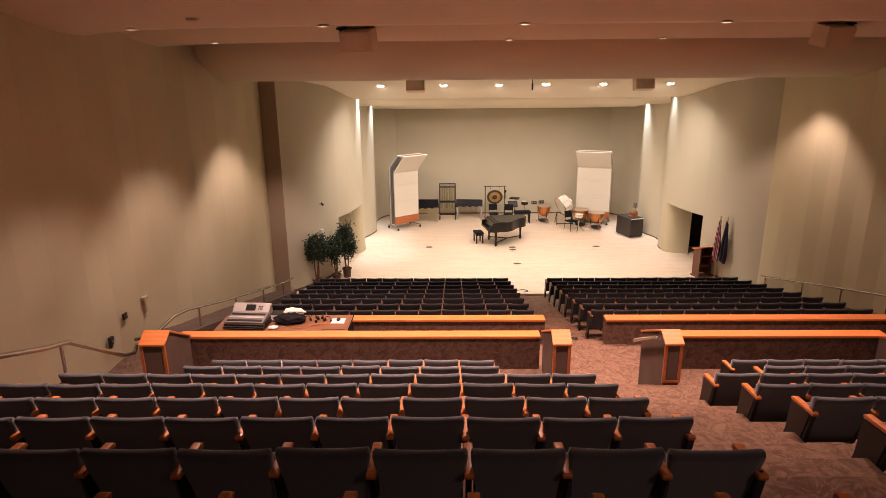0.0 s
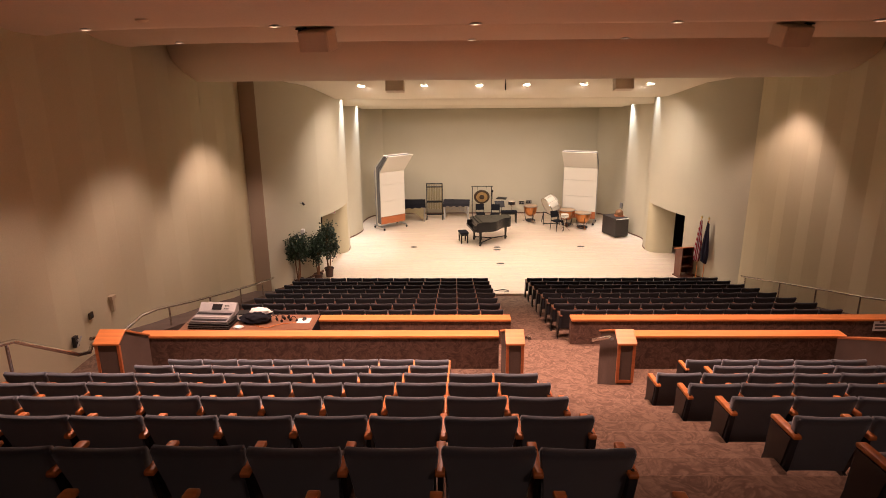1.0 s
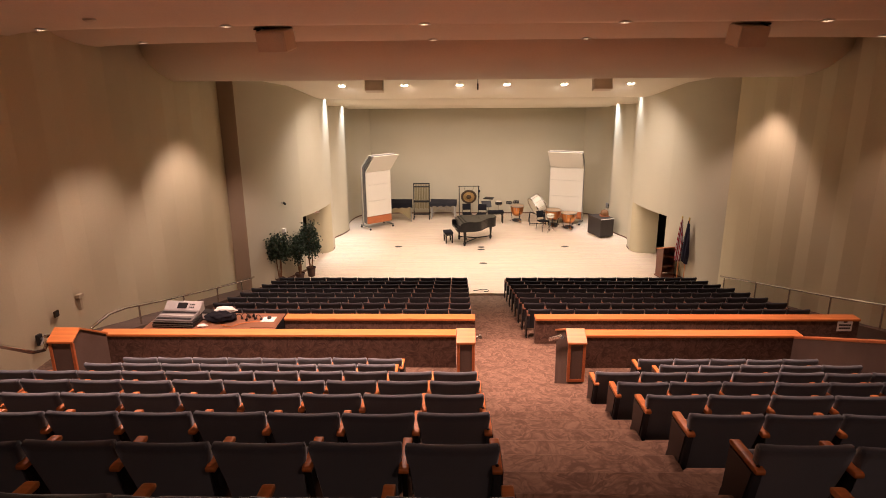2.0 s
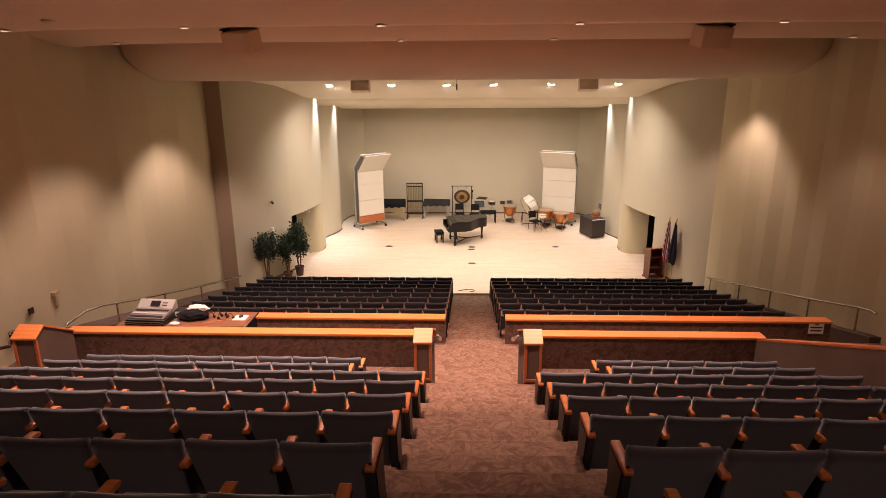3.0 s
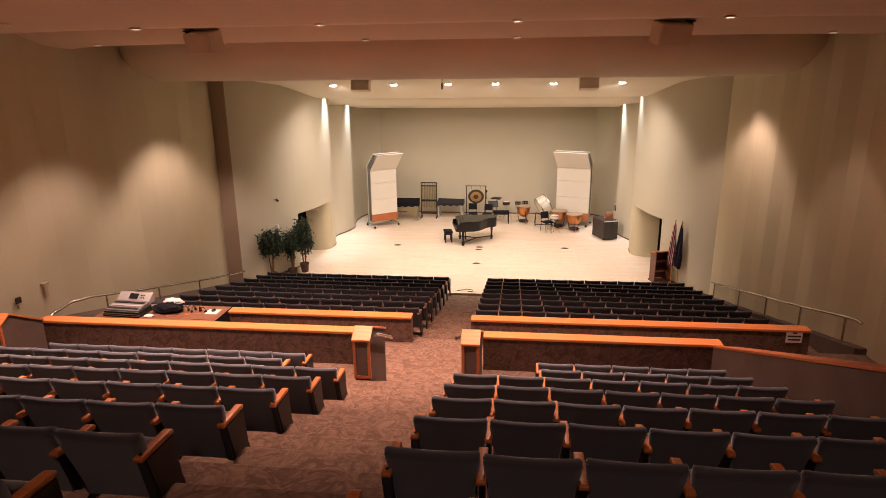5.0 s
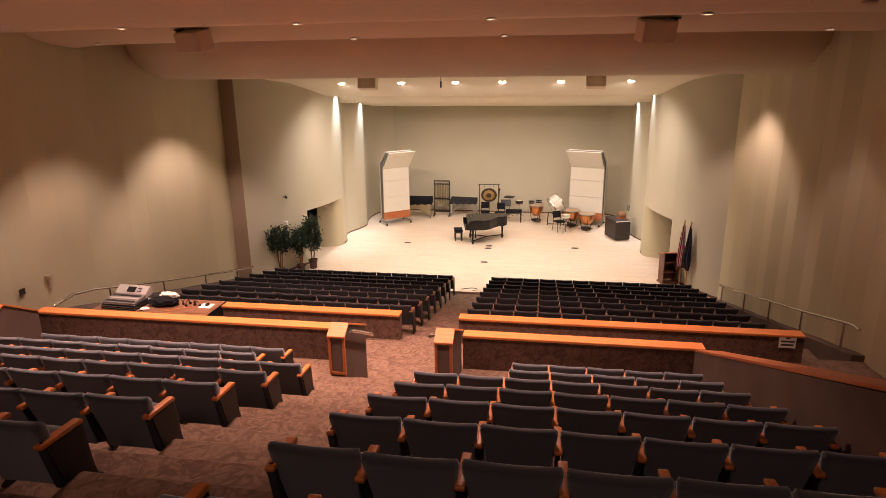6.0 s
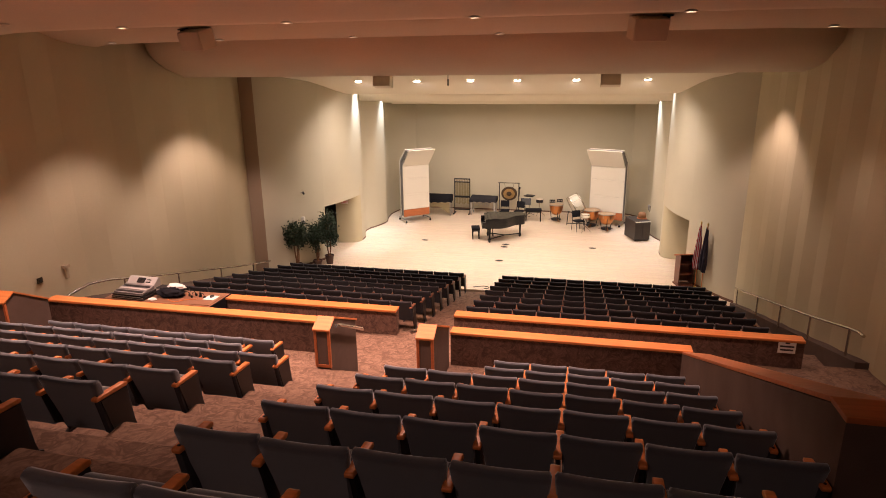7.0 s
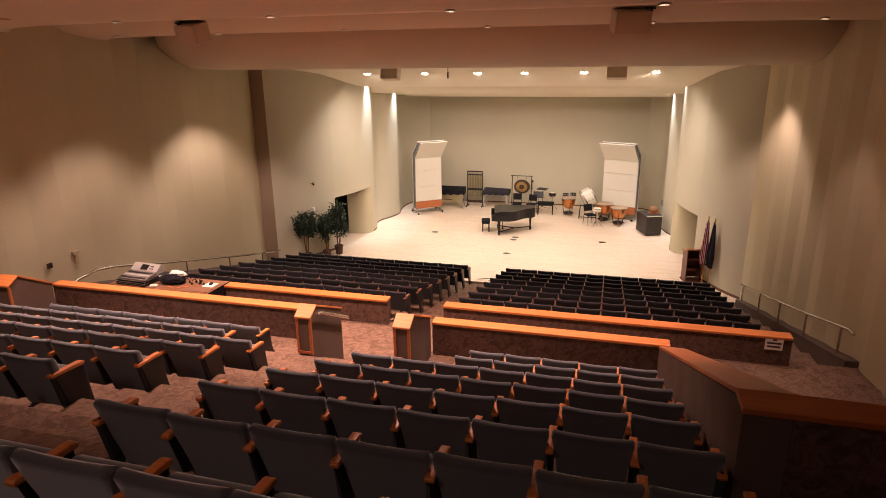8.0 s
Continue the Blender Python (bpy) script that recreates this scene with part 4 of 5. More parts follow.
def music_stand(m, label, h=1.0, tilt=60):
    ob = thing("music_stand", m, label, "music stand")
    part("post", tube([(0, 0, 0.05), (0, 0, h - 0.1)], 0.012), BLACK_METAL, ob)
    for k in range(3):
        a = 2 * math.pi * k / 3 + 0.3
        part("leg", tube([(0, 0, 0.12), (0.25 * math.cos(a), 0.25 * math.sin(a), 0.012)], 0.01), BLACK_METAL, ob)
    part("desk", moved(join(box(-0.25, 0.25, -0.17, 0.17, 0, 0.012, 0.004), box(-0.25, 0.25, -0.18, -0.165, 0, 0.06)), pose(0, 0, h, tilt, 0, 0)), BLACK_METAL, ob)
    return ob


music_stand(on_stage(0.47, 30.7, 0, 8), "black metal music stand with an upright desk", 0.82)
music_stand(on_stage(0.62, 31.2, 0, -20), "black metal music stand with a flat desk", 1.0, 8)


def timpani(m, r, h, label):
    ob = thing("timpani", m, label, "kettledrum", "timpani")
    bowl = [(0.0, h - 0.55)]
    for k in range(1, 9):
        a = k / 8 * math.pi / 2
        bowl.append((r * math.sin(a) ** 0.8, h - 0.07 - 0.46 * math.cos(a)))
    bowl += [(r, h - 0.03), (r - 0.02, h - 0.03)]
    part("bowl", lathe(bowl, 28), COPPER, ob, "polished copper bowl", True)
    part("head", lathe([(r + 0.012, h - 0.02), (r + 0.012, h), (0, h + 0.004)], 28), OLD_SKIN, ob, "tanned drum head")
    part("hoop", lathe([(r + 0.01, h - 0.03), (r + 0.035, h - 0.03), (r + 0.035, h + 0.008), (r + 0.015, h + 0.008), (r + 0.01, h - 0.03)], 28), ALLOY, ob)
    for k in range(6):
        a = 2 * math.pi * k / 6
        part("tension_rod", tube([((r + 0.03) * math.cos(a), (r + 0.03) * math.sin(a), h), ((r + 0.02) * math.cos(a), (r + 0.02) * math.sin(a), h - 0.22)], 0.008), ALLOY, ob)
    for k in range(3):
        a = 2 * math.pi * k / 3 + 0.5
        part("strut", tube([((r - 0.02) * math.cos(a), (r - 0.02) * math.sin(a), h - 0.2), (0.24 * math.cos(a), 0.24 * math.sin(a), 0.1), (0.36 * math.cos(a), 0.36 * math.sin(a), 0.03)], 0.016), BLACK_METAL, ob)
    part("base", lathe([(0, 0.05), (0.22, 0.05), (0.25, 0.09), (0.2, 0.14), (0, 0.16)], 18), BLACK_METAL, ob, "", True)
    part("pedal", prism([(-0.5, 0.06), (-0.5, 0.08), (-0.15, 0.16), (-0.15, 0.06)], -0.06, 0.06, "x"), CHROME, ob)
    return ob


timpani(on_stage(2.0, 30.3, 0, 20), 0.33, 0.83, "copper kettledrum near the rear wall of the stage")
timpani(on_stage(3.68, 29.5, 0, -10), 0.38, 0.83, "copper kettledrum before the acoustic shell")
timpani(on_stage(4.36, 29.0, 0, 5), 0.36, 0.80, "copper kettledrum beside the dark cabinet")


def bass_drum(m):
    ob = thing("bass_drum", m, "white concert bass drum tilted on its stand", "drum")
    turn = Matrix.Translation((0, 0, 0.98)) @ Vector((-0.84, -0.26, -0.45)).to_track_quat("Z", "Y").to_matrix().to_4x4()
    part("shell", moved(lathe([(0.46, -0.22), (0.46, 0.22), (0.445, 0.22), (0.445, -0.22), (0.46, -0.22)], 32), turn), WHITE_PANEL, ob, "white shell", True)
    for s in (-1, 1):
        part("head", moved(lathe([(0.455, s * 0.225), (0.0, s * 0.235)], 32), turn), SKIN, ob)
        part("hoop", moved(lathe([(0.465, s * 0.20), (0.50, s * 0.20), (0.50, s * 0.25), (0.465, s * 0.25), (0.465, s * 0.20)], 32), turn), CHROME, ob)
    for k in range(10):
        a = 2 * math.pi * k / 10
        part("rod", moved(tube([(0.485 * math.cos(a), 0.485 * math.sin(a), -0.22), (0.485 * math.cos(a), 0.485 * math.sin(a), 0.22)], 0.008), turn), CHROME, ob)
    for sx in (-1, 1):
        part("stand_leg", tube([(sx * 0.40, -0.3, 0.02), (sx * 0.36, 0.0, 0.62)], 0.02), BLACK_METAL, ob)
        part("stand_leg", tube([(sx * 0.40, 0.32, 0.02), (sx * 0.36, 0.0, 0.62)], 0.02), BLACK_METAL, ob)
    part("stand_bar", tube([(-0.40, -0.3, 0.1), (0.40, -0.3, 0.1)], 0.02), BLACK_METAL, ob)
    part("cradle", tube([(-0.36, 0.0, 0.62), (0.0, 0.02, 0.47), (0.36, 0.0, 0.62)], 0.02), BLACK_METAL, ob)
    return ob


bass_drum(on_stage(2.95, 29.85, 0, 0))


def snare(m, h, r, d, label, shell_mat):
    ob = thing("snare_drum", m, label, "drum", "snare drums")
    part("shell", lathe([(r, h - d), (r, h), (r - 0.01, h), (r - 0.01, h - d), (r, h - d)], 24), shell_mat, ob, "", True)
    part("head", lathe([(r, h + 0.003), (0, h + 0.006)], 24), SKIN, ob)
    for z in (h, h - d):
        part("hoop", lathe([(r, z - 0.012), (r + 0.014, z - 0.012), (r + 0.014, z + 0.012), (r, z + 0.012), (r, z - 0.012)], 24), CHROME, ob)
    part("stand_post", tube([(0, 0, 0.2), (0, 0, h - d)], 0.014), CHROME, ob)
    for k in range(3):
        a = 2 * math.pi * k / 3
        part("stand_leg", tube([(0, 0, 0.3), (0.28 * math.cos(a), 0.28 * math.sin(a), 0.012)], 0.01), CHROME, ob)
        part("stand_arm", tube([(0, 0, h - d - 0.12), (r * 0.95 * math.cos(a), r * 0.95 * math.sin(a), h - d - 0.015)], 0.009), CHROME, ob)
    return ob


snare(on_stage(1.12, 31.1, 0, 0), 0.86, 0.18, 0.15, "small black snare drum on a chrome stand", BLACK_METAL)
snare(on_stage(3.4, 28.5, 0, 0), 0.84, 0.19, 0.13, "white snare drum on a chrome tripod stand", WHITE_PANEL)


def cabinet(m):
    ob = thing("equipment_cabinet", m, "low dark brown laminate cabinet with a pale edge band", "cabinet")
    part("body", box(-0.35, 0.35, -0.52, 0.52, 0.04, 0.84, 0.008), DARK_LAMINATE, ob)
    part("top", box(-0.36, 0.36, -0.53, 0.53, 0.842, 0.885, 0.006), DARK_LAMINATE, ob)
    part("edge_band", box(-0.355, 0.355, -0.545, -0.532, 0.845, 0.882, 0.003), WHITE_PLASTIC, ob, "pale edge band")
    part("door", box(-0.34, -0.004, -0.538, -0.522, 0.06, 0.82, 0.003), DARK_LAMINATE, ob)
    part("door", box(0.004, 0.34, -0.538, -0.522, 0.06, 0.82, 0.003), DARK_LAMINATE, ob)
    for sx in (-1, 1):
        for sy in (-1, 1):
            part("caster", moved(lathe([(0, -0.02), (0.035, -0.02), (0.04, 0), (0.035, 0.02), (0, 0.02)], 12), pose(sx * 0.28, sy * 0.44, 0.041, 90, 0, 0)), RUBBER, ob)
    return ob


cabinet(on_stage(5.66, 27.96, 0, 21))
basket = thing("basket", on_stage(5.82, 28.0, 0.889, 0), "round brown woven basket resting on the cabinet", "basket")
part("bowl", moved(lathe([(0.0, 0.0), (0.15, 0.0), (0.19, 0.1), (0.17, 0.22), (0.1, 0.29), (0, 0.31)], 20), pose(0, 0, 0)), BASKET, basket, "", True)
part("base", box(-0.2, 0.2, -0.16, 0.16, 0.0, 0.04, 0.01), CHERRY_DARK, basket)


def lectern(m):
    ob = thing("lectern", m, "dark cherry wood lectern with slanted top and open shelf", "lectern")
    for sx in (-1, 1):
        part("side_panel", prism([(-0.20, 0.05), (0.20, 0.05), (0.22, 0.93), (-0.22, 1.06)], sx * 0.27 - 0.014, sx * 0.27 + 0.014, "x", 0.003), DARK_CHERRY, ob)
    part("front_panel", box(-0.255, 0.255, 0.165, 0.185, 0.08, 0.93), DARK_CHERRY, ob)
    part("shelf", box(-0.255, 0.255, -0.18, 0.16, 0.72, 0.74), DARK_CHERRY, ob)
    part("shelf", box(-0.255, 0.255, -0.18, 0.16, 0.38, 0.40), DARK_CHERRY, ob)
    part("top", prism([(-0.27, 1.09), (0.26, 0.96), (0.26, 0.91), (-0.27, 1.06)], -0.33, 0.33, "x", 0.005), CHERRY_DARK, ob, "reddish slanted top board")
    part("base", box(-0.31, 0.31, -0.25, 0.25, 0.0, 0.05, 0.008), DARK_CHERRY, ob)
    return ob


lectern(on_stage(6.87, 22.35, 0, 14) @ Matrix.Diagonal((0.92, 1, 1.12, 1)))


def flag(m, cloth, label, seed):
    ob = thing("flag", m, label, "flag", "flags")
    part("pole", tube([(0, 0, 0.05), (0, 0, 2.34)], 0.014), CHERRY, ob, "varnished wooden pole")
    part("finial", lathe([(0, 2.34), (0.03, 2.36), (0.035, 2.39), (0.012, 2.43), (0, 2.46)], 12), BRASS, ob, "brass finial", True)
    part("base", lathe([(0, 0), (0.16, 0), (0.16, 0.025), (0.05, 0.06), (0.03, 0.12), (0, 0.12)], 20), BRASS, ob, "round brass base", True)
    bm = bmesh.new()
    n, mz = 22, 16
    g = []
    for j in range(mz):
        t = j / (mz - 1)
        z = 2.24 - 1.5 * t
        wide = 0.045 + 0.10 * min(1, t * 1.5) - 0.03 * max(0, t - 0.8) * 5
        line = []
        for i in range(n):
            a = 2 * math.pi * i / n
            fold = 1 + 0.28 * math.sin(5 * a + seed + 2.2 * t) + 0.12 * math.sin(9 * a + 3 * seed)
            line.append(bm.verts.new((wide * 0.75 * math.cos(a) * fold - 0.05 * t, wide * 0.7 * math.sin(a) * fold, z - 0.06 * math.sin(a + seed))))
        g.append(line)
    for j in range(mz - 1):
        for i in range(n):
            bm.faces.new((g[j][i], g[j][(i + 1) % n], g[j + 1][(i + 1) % n], g[j + 1][i]))
    part("cloth", bm, cloth, ob, "folded cloth", True)
    return ob


flag(pose(7.2, 21.95, 0), STRIPES, "red and white striped flag furled on a pole", 0.4)
flag(pose(7.38, 21.75, 0), NAVY, "dark navy flag furled on a pole", 2.1)


def ficus(m, h, crown_r, rz, seed, label, pot_h=0.3, clump_count=46):
    r = random.Random(seed)
    ob = thing("potted_tree", m, label, "plant", "potted trees")
    part("pot", lathe([(0, 0.0), (0.13, 0.0), (0.17, pot_h), (0.185, pot_h), (0.185, pot_h - 0.04), (0.16, pot_h - 0.04), (0, pot_h - 0.05)], 20), POT, ob, "dark clay pot", True)
    stems, tips = [], []
    for k in range(3):
        a = 2.1 * k + r.random()
        pts, p = [], Vector((0.03 * math.cos(a), 0.03 * math.sin(a), pot_h - 0.06))
        for s in range(5):
            pts.append(p.copy())
            p += Vector((0.035 * math.cos(a + s * 1.3), 0.035 * math.sin(a + s * 1.3), (h - rz * 0.7 - pot_h) / 4))
        stems.append(tube(pts, [0.028, 0.025, 0.02, 0.015, 0.009], 7))
        for b in range(7):
            q = pts[3 + b % 2]
            ang = r.random() * 6.28
            tip = q + Vector((math.cos(ang) * crown_r * r.uniform(0.5, 0.9), math.sin(ang) * crown_r * r.uniform(0.5, 0.9), r.uniform(0.1, 0.8) * rz))
            stems.append(tube([q, (q + tip) / 2 + Vector((0, 0, 0.05)), tip], [0.01, 0.007, 0.003], 5))
            tips.append(tip)
    part("trunk", join(*stems), TRUNK, ob, "slender braided trunk and limbs")
    verts, faces = [], []
    cz = h - rz
    clumps = []
    for c in range(clump_count):
        u = Vector((r.gauss(0, 1), r.gauss(0, 1), r.gauss(0, 1))).normalized() * r.uniform(0.35, 1.0) ** 0.6
        clumps.append(Vector((u.x * crown_r, u.y * crown_r, cz + u.z * rz)))
    clumps += tips
    for c in clumps:
        for j in range(34):
            p = c + Vector((r.gauss(0, 0.075), r.gauss(0, 0.075), r.gauss(0, 0.08)))
            d = Vector((r.gauss(0, 1), r.gauss(0, 1), r.gauss(-0.6, 0.6))).normalized()
            side = d.cross(Vector((r.gauss(0, 1), r.gauss(0, 1), 1))).normalized()
            up = side.cross(d)
            ln, wd = r.uniform(0.07, 0.12), r.uniform(0.022, 0.036)
            i = len(verts)
            verts += [p, p + d * ln * 0.45 + side * wd - up * 0.008, p + d * ln, p + d * ln * 0.45 - side * wd - up * 0.008, p + d * ln * 0.5]
            faces += [(i, i + 1, i + 4), (i + 1, i + 2, i + 4), (i + 2, i + 3, i + 4), (i + 3, i, i + 4)]
    me = bpy.data.meshes.new("foliage")
    me.from_pydata([tuple(v) for v in verts], [], faces)
    me.materials.append(LEAF)
    fol = new("foliage", me)
    fol.parent = ob
    return ob


ficus(pose(-7.58, 21.45, -0.02), 1.86, 0.40, 0.48, 3, "leafy green potted fig tree with bare trunk by the stage wall", 0.26, 54)
ficus(pose(-6.98, 22.0, -0.01), 1.70, 0.24, 0.5, 5, "slim leafy green potted fig tree between two others", 0.26, 34)
ficus(pose(-6.64, 22.4, 0), 2.12, 0.32, 0.74, 8, "tall leafy green potted fig tree in a dark clay pot", 0.36, 50)

# floor boxes
for x, y in ((-3.62, 26.15), (0.05, 23.9), (0.05, 26.08), (0.03, 25.72), (3.74, 26.15)):
    ob = thing("floor_box", on_stage(x, y, 0.002, 0), "dark oval metal floor box set in the maple boards", "floor box", "floor boxes")
    part("plate", moved(lathe([(0, 0.006), (0.13, 0.006), (0.14, 0.002), (0.14, 0.0), (0, 0.0)], 20), Matrix.Diagonal((1.15, 0.75, 1, 1))), PLATE, ob)
    part("hatch", box(-0.08, 0.08, -0.05, 0.05, 0.0065, 0.009), BLACK_METAL, ob)
cable = thing("cable", pose(-0.1, 20.7, 0), "thin black cable looped on the stage edge", "cable")
part("loop", tube(curve([(-0.35, -0.02, 0.012), (-0.2, 0.05, 0.012), (0.0, 0.12, 0.02), (0.18, 0.08, 0.012), (0.2, -0.05, 0.012), (0.05, -0.1, 0.012)], 5), 0.01, 6), RUBBER, cable)

# ---- fixtures ----


def along(profile, y):
    for a, b in zip(profile, profile[1:]):
        if a[0] <= y <= b[0]:
            return a[1] + (b[1] - a[1]) * (y - a[0]) / (b[0] - a[0])
    return profile[-1][1]


def house_z(x, y):
    d = house_bow(x)
    return along([(p[0] + p[2] * d, p[1]) for p in house], y)


def downlight(x, y, z, r, lens, label, group, slope=0.0):
    ob = thing("downlight", pose(x, y, z, slope), label, "lamp", group)
    part("trim_ring", lathe([(r, 0.0), (r + 0.03, -0.004), (r + 0.032, -0.014), (r, -0.018), (r - 0.004, 0.02), (r, 0.0)], 20), WHITE_PLASTIC, ob, "", True)
    part("lens", lathe([(r - 0.002, -0.006), (0, -0.012)], 20), lens, ob, "glowing lens")
    return ob


for lx, ly, lz in HOUSE_LAMPS:
    downlight(lx, ly, house_z(lx, ly) - 0.012, 0.065, HOUSE_LENS, "small recessed ceiling downlight, lit", "house downlights", -2)
for lx, ly in STAGE_LAMPS:
    downlight(lx, ly, along(stage_prof, ly) - 0.03, 0.12, STAGE_LENS, "round recessed stage downlight, brightly lit", "stage downlights", -13)


def loudspeaker(x, y, z, side):
    ob = thing("loudspeaker", pose(x, y, z, 14, 0, side * 16), "brown cloth-fronted loudspeaker on a ceiling bracket", "loudspeaker", "ceiling loudspeakers")
    part("cabinet", box(-0.29, 0.29, -0.16, 0.2, -0.19, 0.17, 0.02), CEILING, ob, "painted cabinet")
    part("grille", box(-0.275, 0.275, -0.178, -0.162, -0.175, 0.155, 0.006), BROWN_CLOTH, ob, "brown cloth grille")
    part("bracket", join(box(side * 0.30, side * 0.315, -0.05, 0.05, -0.08, 0.2), box(side * 0.2, side * 0.36, -0.06, 0.06, 0.19, 0.215)), BLACK_METAL, ob, "steel ceiling bracket")
    return ob


loudspeaker(-4.22, 11.3, 8.14, -1)
loudspeaker(4.1, 11.35, 8.15, 1)
for x in (-3.82, 3.9):
    ob = thing("stage_monitor", pose(x, 21.55, along(stage_prof, 21.55) - 0.02, -14), "square brown cloth-fronted speaker under the stage ceiling", "loudspeaker", "stage ceiling speakers")
    part("frame", box(-0.31, 0.31, -0.16, 0.22, -0.36, 0.05, 0.01), CEILING, ob)
    part("grille", box(-0.295, 0.295, -0.175, -0.162, -0.345, 0.0), BROWN_CLOTH, ob, "brown cloth grille")
mic = thing("hanging_microphone", pose(-0.45, 16.75, 7.36), "slim black microphone hanging from the ceiling edge", "microphone")
part("cord", tube([(0, 0, 0.02), (0, 0, -0.1)], 0.008), BLACK_METAL, mic)
part("capsule", lathe([(0, -0.27), (0.018, -0.26), (0.02, -0.1), (0, -0.09)], 10), BLACK_METAL, mic, "", True)
for x, y in ((-6.2, 9.0), (6.3, 9.1), (-2.9, 7.7), (2.6, 7.75)):
    ob = thing("ceiling_sensor", pose(x, y, house_z(x, y)), "small round ceiling sensor on the brown plaster", "sensor", "ceiling sensors")
    part("body", lathe([(0.09, 0.0), (0.09, -0.02), (0.05, -0.045), (0, -0.05)], 16), CEILING, ob, "", True)

# things on the walls
ob = thing("wall_box", pose(-9.27, 12.3, 2.62), "narrow beige wall box with a wider head", "wall box")
part("body", box(-0.02, 0.05, -0.04, 0.04, 0, 0.3, 0.006), BEIGE, ob)
part("head", box(-0.02, 0.08, -0.10, 0.08, 0.28, 0.36, 0.008), BEIGE, ob, "wider beige head")
ob = thing("wall_intercom", pose(-9.30, 10.9, 2.42), "small dark intercom with a pale handset on the folded wall", "intercom")
part("body", box(-0.02, 0.05, -0.06, 0.06, 0, 0.22, 0.008), BLACK_METAL, ob)
part("handset", tube([(0.07, -0.05, 0.02), (0.09, 0.0, 0.11), (0.07, 0.12, 0.17)], 0.016), PALE_GREY, ob, "pale handset", True)
part("hook", box(0.05, 0.075, -0.02, 0.02, 0.12, 0.15), ALLOY, ob)
ob = thing("wall_socket", pose(-9.30, 11.55, 2.75), "small dark wall socket plate", "socket")
part("plate", box(-0.02, 0.015, -0.07, 0.07, 0, 0.13, 0.004), BRONZE_DARK, ob)
part("outlet", box(0.0155, 0.02, -0.035, 0.035, 0.03, 0.1), BLACK_METAL, ob)
ob = thing("wall_camera", pose(-7.40, 21.95, 2.98), "small dark camera on the cream stage wall", "camera")
part("bracket", box(-0.08, 0.02, -0.03, 0.03, -0.03, 0.03), WHITE_PLASTIC, ob)
part("body", tube([(0.02, 0.02, 0.0), (0.1, -0.1, -0.03)], 0.04, 12), BLACK_METAL, ob, "", True)
# thermostat: a small white box on the curved wall, no lamp in it
ob = thing("wall_thermostat", pose(-7.44, 21.9, 1.86), "small white thermostat box on the stage wall", "fixture")
part("body", box(-0.05, 0.08, -0.07, 0.07, 0, 0.16, 0.02), WHITE_PLASTIC, ob)
part("lower_body", box(-0.05, 0.06, -0.05, 0.05, -0.14, -0.002, 0.01), GREY_PLASTIC, ob)
ob = thing("exit_sign", pose(-6.98, 25.18, 1.86, 0, 0, 10), "red exit sign on the olive recess wall", "sign")
part("plate", box(-0.15, 0.15, -0.03, 0.0, 0, 0.17, 0.006), PAPER, ob)
text = bpy.data.curves.new("exit_text", "FONT")
text.body, text.size, text.extrude, text.align_x = "EXIT", 0.15, 0.003, "CENTER"
flat = new("tmp_text", text)
bpy.context.view_layer.update()
me = bpy.data.meshes.new_from_object(flat.evaluated_get(bpy.context.evaluated_depsgraph_get()))
bpy.data.objects.remove(flat)
me.materials.clear()
me.materials.append(RED_SIGN)
letters = new("lettering", me)
letters.parent = ob
letters.matrix_basis = pose(0, -0.034, 0.03, 90, 0, 0)
for x, z in ((1.72, 0.78), (2.1, 0.82)):
    ob = thing("wall_plate", pose(x, 31.99, z), "dark connection plate on the rear stage wall", "wall plate", "wall plates")
    part("plate", box(-0.14, 0.14, -0.02, 0.005, 0, 0.16, 0.004), BLACK_METAL, ob)
    for k in (-1, 0, 1):
        part("socket", moved(lathe([(0.03, 0.0), (0.03, 0.012), (0, 0.012)], 10), pose(0.085 * k, -0.02, 0.08, 90, 0, 0)), ALLOY, ob)
ob = thing("wall_telephone", pose(6.2, 29.3, 1.15, 0, 0, 90), "small dark wall handset on the curved stage wall", "telephone")
part("body", box(-0.07, 0.07, -0.06, 0.02, 0, 0.24, 0.01), GREY_PLASTIC, ob)
part("handset", tube([(-0.02, -0.09, 0.22), (-0.02, -0.1, 0.1), (-0.02, -0.08, -0.06)], 0.02), BLACK_METAL, ob)

# sound table in the cross aisle
TZ = 2.56
table = thing("sound_table", pose(-6.05, 11.8, CROSS), "brown laminate table draped with black cloth at the barrier", "table")
part("tabletop", box(-1.4, 1.33, -0.42, 0.42, TZ - CROSS - 0.04, TZ - CROSS, 0.006), TABLE_WOOD, table)
part("table_skirt", join(box(1.335, 1.35, -0.42, 0.42, 0.02, TZ - CROSS - 0.002), box(-1.4, 1.33, 0.424, 0.44, 0.02, TZ - CROSS - 0.002)), BLACK_CLOTH, table, "black cloth skirt")
for sx in (-1, 1):
    for sy in (-1, 1):
        part("leg", tube([(sx * 1.2, sy * 0.34, 0), (sx * 1.2, sy * 0.34, TZ - CROSS - 0.04)], 0.018), BLACK_METAL, table)
con = thing("mixing_console", pose(-6.82, 11.76, TZ, 0, 0, -4) @ Matrix.Diagonal((0.94, 1, 0.82, 1)), "grey mixing console with a small screen in an open case", "mixing console")
part("case", join(box(-0.46, 0.46, -0.34, 0.34, 0.0, 0.075, 0.01), box(-0.45, 0.45, -0.32, 0.34, 0.09, 0.15, 0.01)), BLACK_METAL, con, "black flight case")
for z in (0.035, 0.08, 0.148):
    part("case_edge", box(-0.468, 0.468, -0.348, -0.33, z, z + 0.014), ALLOY, con)
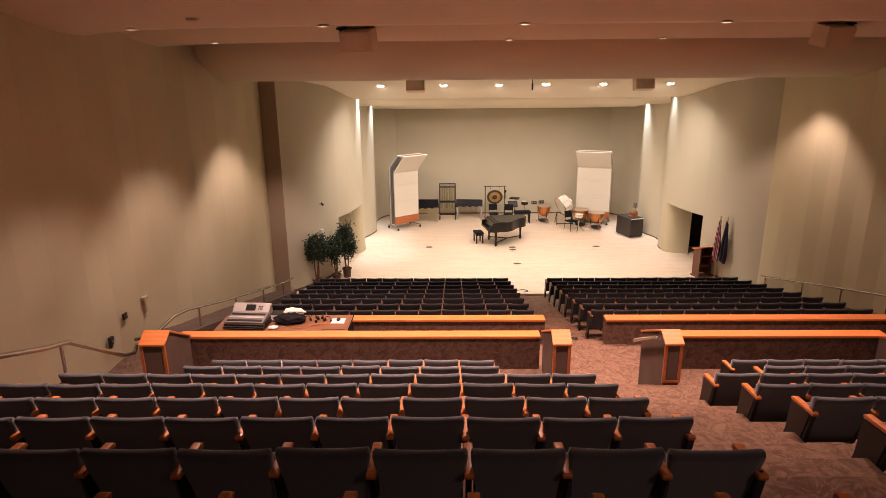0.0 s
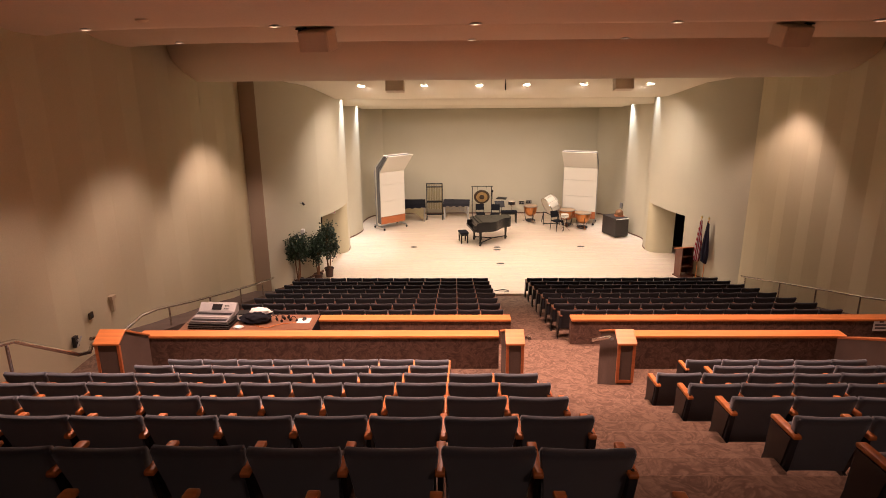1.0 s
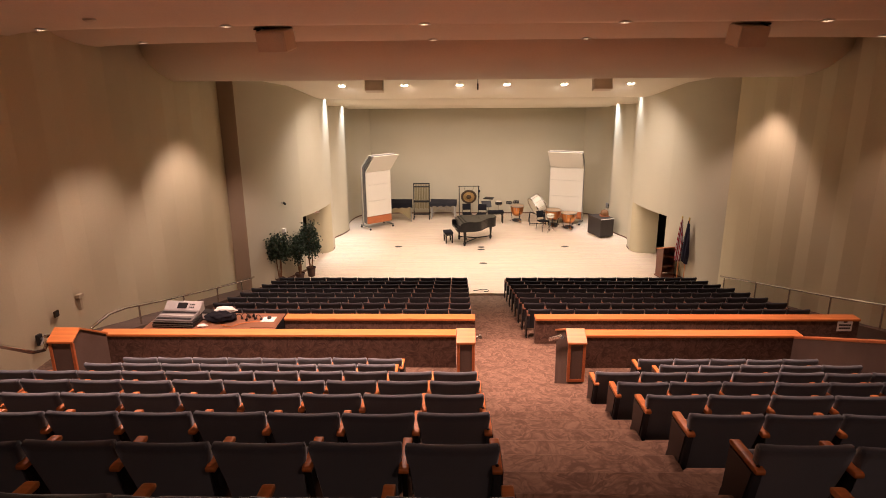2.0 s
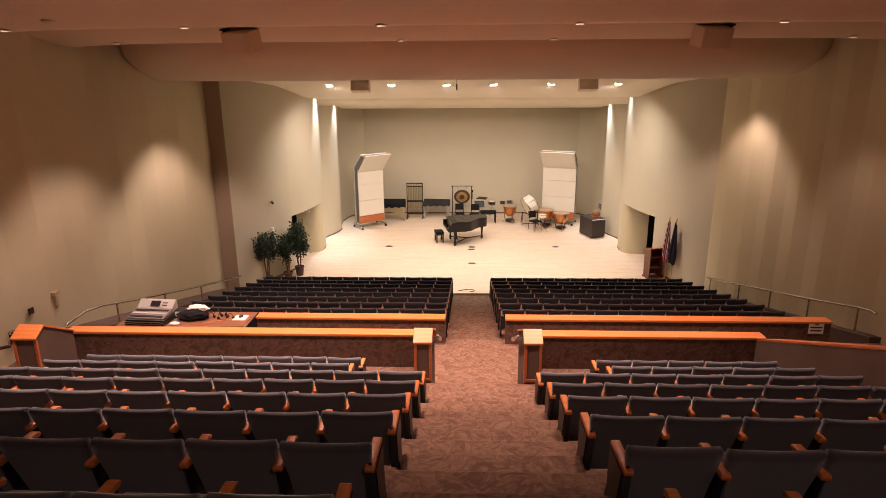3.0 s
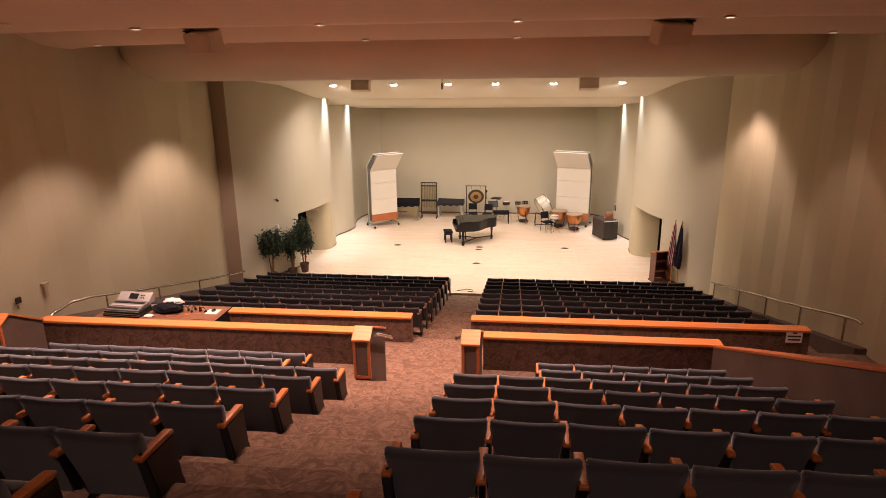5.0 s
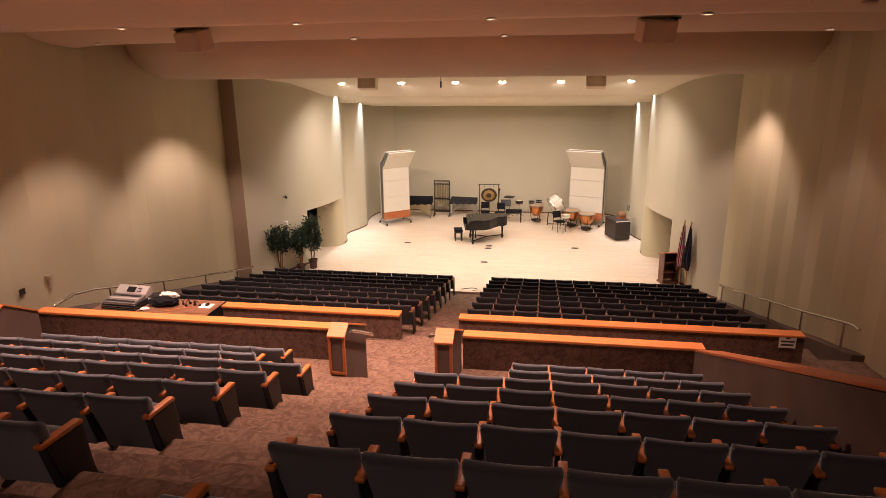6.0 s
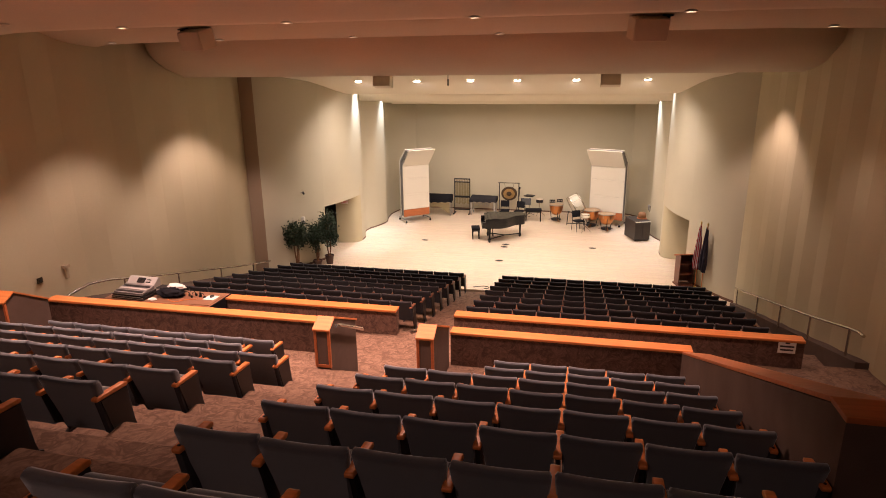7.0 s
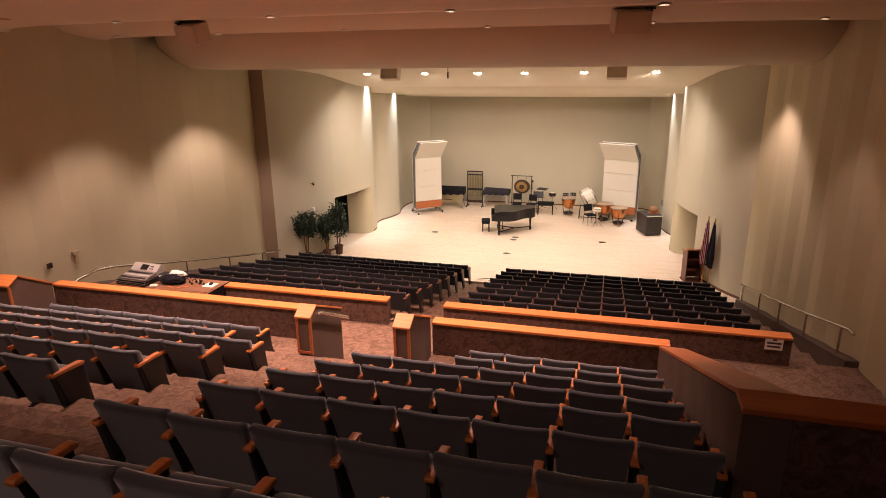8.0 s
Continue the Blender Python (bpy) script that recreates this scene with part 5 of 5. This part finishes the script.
part("control_surface", prism([(-0.30, 0.155), (-0.30, 0.19), (0.10, 0.27), (0.10, 0.155)], -0.42, 0.42, "x", 0.006), GREY_PLASTIC, con)
part("meter_bridge", prism([(0.10, 0.16), (0.10, 0.275), (0.26, 0.43), (0.32, 0.42), (0.32, 0.16)], -0.42, 0.42, "x", 0.006), PALE_GREY, con, "pale upright control panel")
part("screen", moved(box(-0.12, 0.10, -0.075, 0.075, 0.0, 0.012), pose(0, 0.172, 0.357, 44, 0, 0)), SCREEN, con, "dark screen")
for j, y in enumerate((-0.24, -0.12, 0.0)):
    part("fader_strip", moved(box(-0.39, 0.39, -0.03, 0.03, 0.0, 0.012, 0.003), pose(0, y, 0.207 + 0.2 * (y + 0.24), 11.3, 0, 0)), PALE_GREY if j == 1 else BLACK_METAL, con)
for k in range(6):
    part("knob", lathe([(0.014, 0.0), (0.012, 0.02), (0, 0.022)], 10), BLACK_METAL, con).matrix_basis = pose(0.17 + 0.04 * (k % 3), 0.15 + 0.05 * (k // 3), 0.325 + 0.05 * (k // 3), 44)


def lump(name, m, w, d, h, mat, label, category, seed):
    ob = thing(name, m, label, category)
    bm = bmesh.new()
    bmesh.ops.create_icosphere(bm, subdivisions=4, radius=1)
    for v in bm.verts:
        q = v.co * 2.1 + Vector((seed, 0, 0))
        k = 1 + 0.28 * noise.noise(q) + 0.12 * noise.noise(q * 3)
        v.co = Vector((v.co.x * k * w / 2, v.co.y * k * d / 2, max(0.0, (v.co.z * k * 0.6 + 0.42) * h)))
    part("body", bm, mat, ob, "", True)
    return ob


lump("equipment_bag", pose(-5.98, 11.83, TZ), 0.62, 0.42, 0.2, BLACK_CLOTH, "soft black equipment bag lying on the table", "bag", 1.0)
lump("crumpled_cloth", pose(-5.92, 11.95, TZ + 0.13), 0.42, 0.22, 0.13, PAPER, "crumpled pale cloth on the black bag", "cloth", 5.0)
lump("paper_scrap", pose(-6.25, 11.5, TZ), 0.2, 0.14, 0.05, PAPER, "small crumpled white paper on the table", "paper", 9.0)
ob = thing("audio_box", pose(-6.28, 11.98, TZ), "small black audio box with a pale face", "audio box")
part("body", box(-0.13, 0.13, -0.12, 0.12, 0, 0.16, 0.01), BLACK_METAL, ob)
part("face", box(-0.11, 0.11, -0.128, -0.121, 0.03, 0.14), WHITE_PLASTIC, ob)
for k in range(5):
    ob = thing("headset", pose(-5.62 + 0.11 * k, 11.86 + 0.08 * (k % 2), TZ, 0, 0, 40 * k), "small black headset lying on the sound table", "headset", "headsets")
    part("band", tube([(0.07 * math.cos(a), 0.02, 0.03 + 0.09 * math.sin(a)) for a in [math.pi * q / 8 for q in range(9)]], 0.008), BLACK_METAL, ob)
    for sx in (-1, 1):
        part("ear_cup", moved(lathe([(0, -0.015), (0.03, -0.012), (0.03, 0.012), (0, 0.015)], 10), pose(sx * 0.07, 0.02, 0.031, 0, 90, 0)), BLACK_METAL, ob)
ob = thing("board", pose(-5.0, 11.72, TZ), "brown board with a white sheet on the table", "board")
part("panel", box(-0.25, 0.24, -0.3, 0.3, 0.0, 0.014, 0.003), TABLE_WOOD, ob)
part("sheet", box(-0.12, 0.16, 0.0, 0.27, 0.0145, 0.017), PAPER, ob, "white sheet")
ob = thing("computer_mouse", pose(-4.98, 11.9, TZ + 0.018), "black computer mouse on the white sheet", "mouse")
part("body", moved(lathe([(0, 0.0), (0.05, 0.0), (0.055, 0.02), (0.035, 0.045), (0, 0.05)], 14), Matrix.Diagonal((0.8, 1.2, 1, 1))), BLACK_METAL, ob, "", True)
ob = thing("cable", pose(-5.6, 11.6, TZ), "thin orange cable curling over the table", "cable")
part("strand", tube(curve([(-0.4, 0.1, 0.01), (-0.25, -0.05, 0.01), (-0.05, -0.12, 0.01), (0.1, 0.0, 0.02), (0.3, 0.12, 0.01), (0.5, 0.14, 0.012)], 6), 0.008, 6), CHERRY, ob)
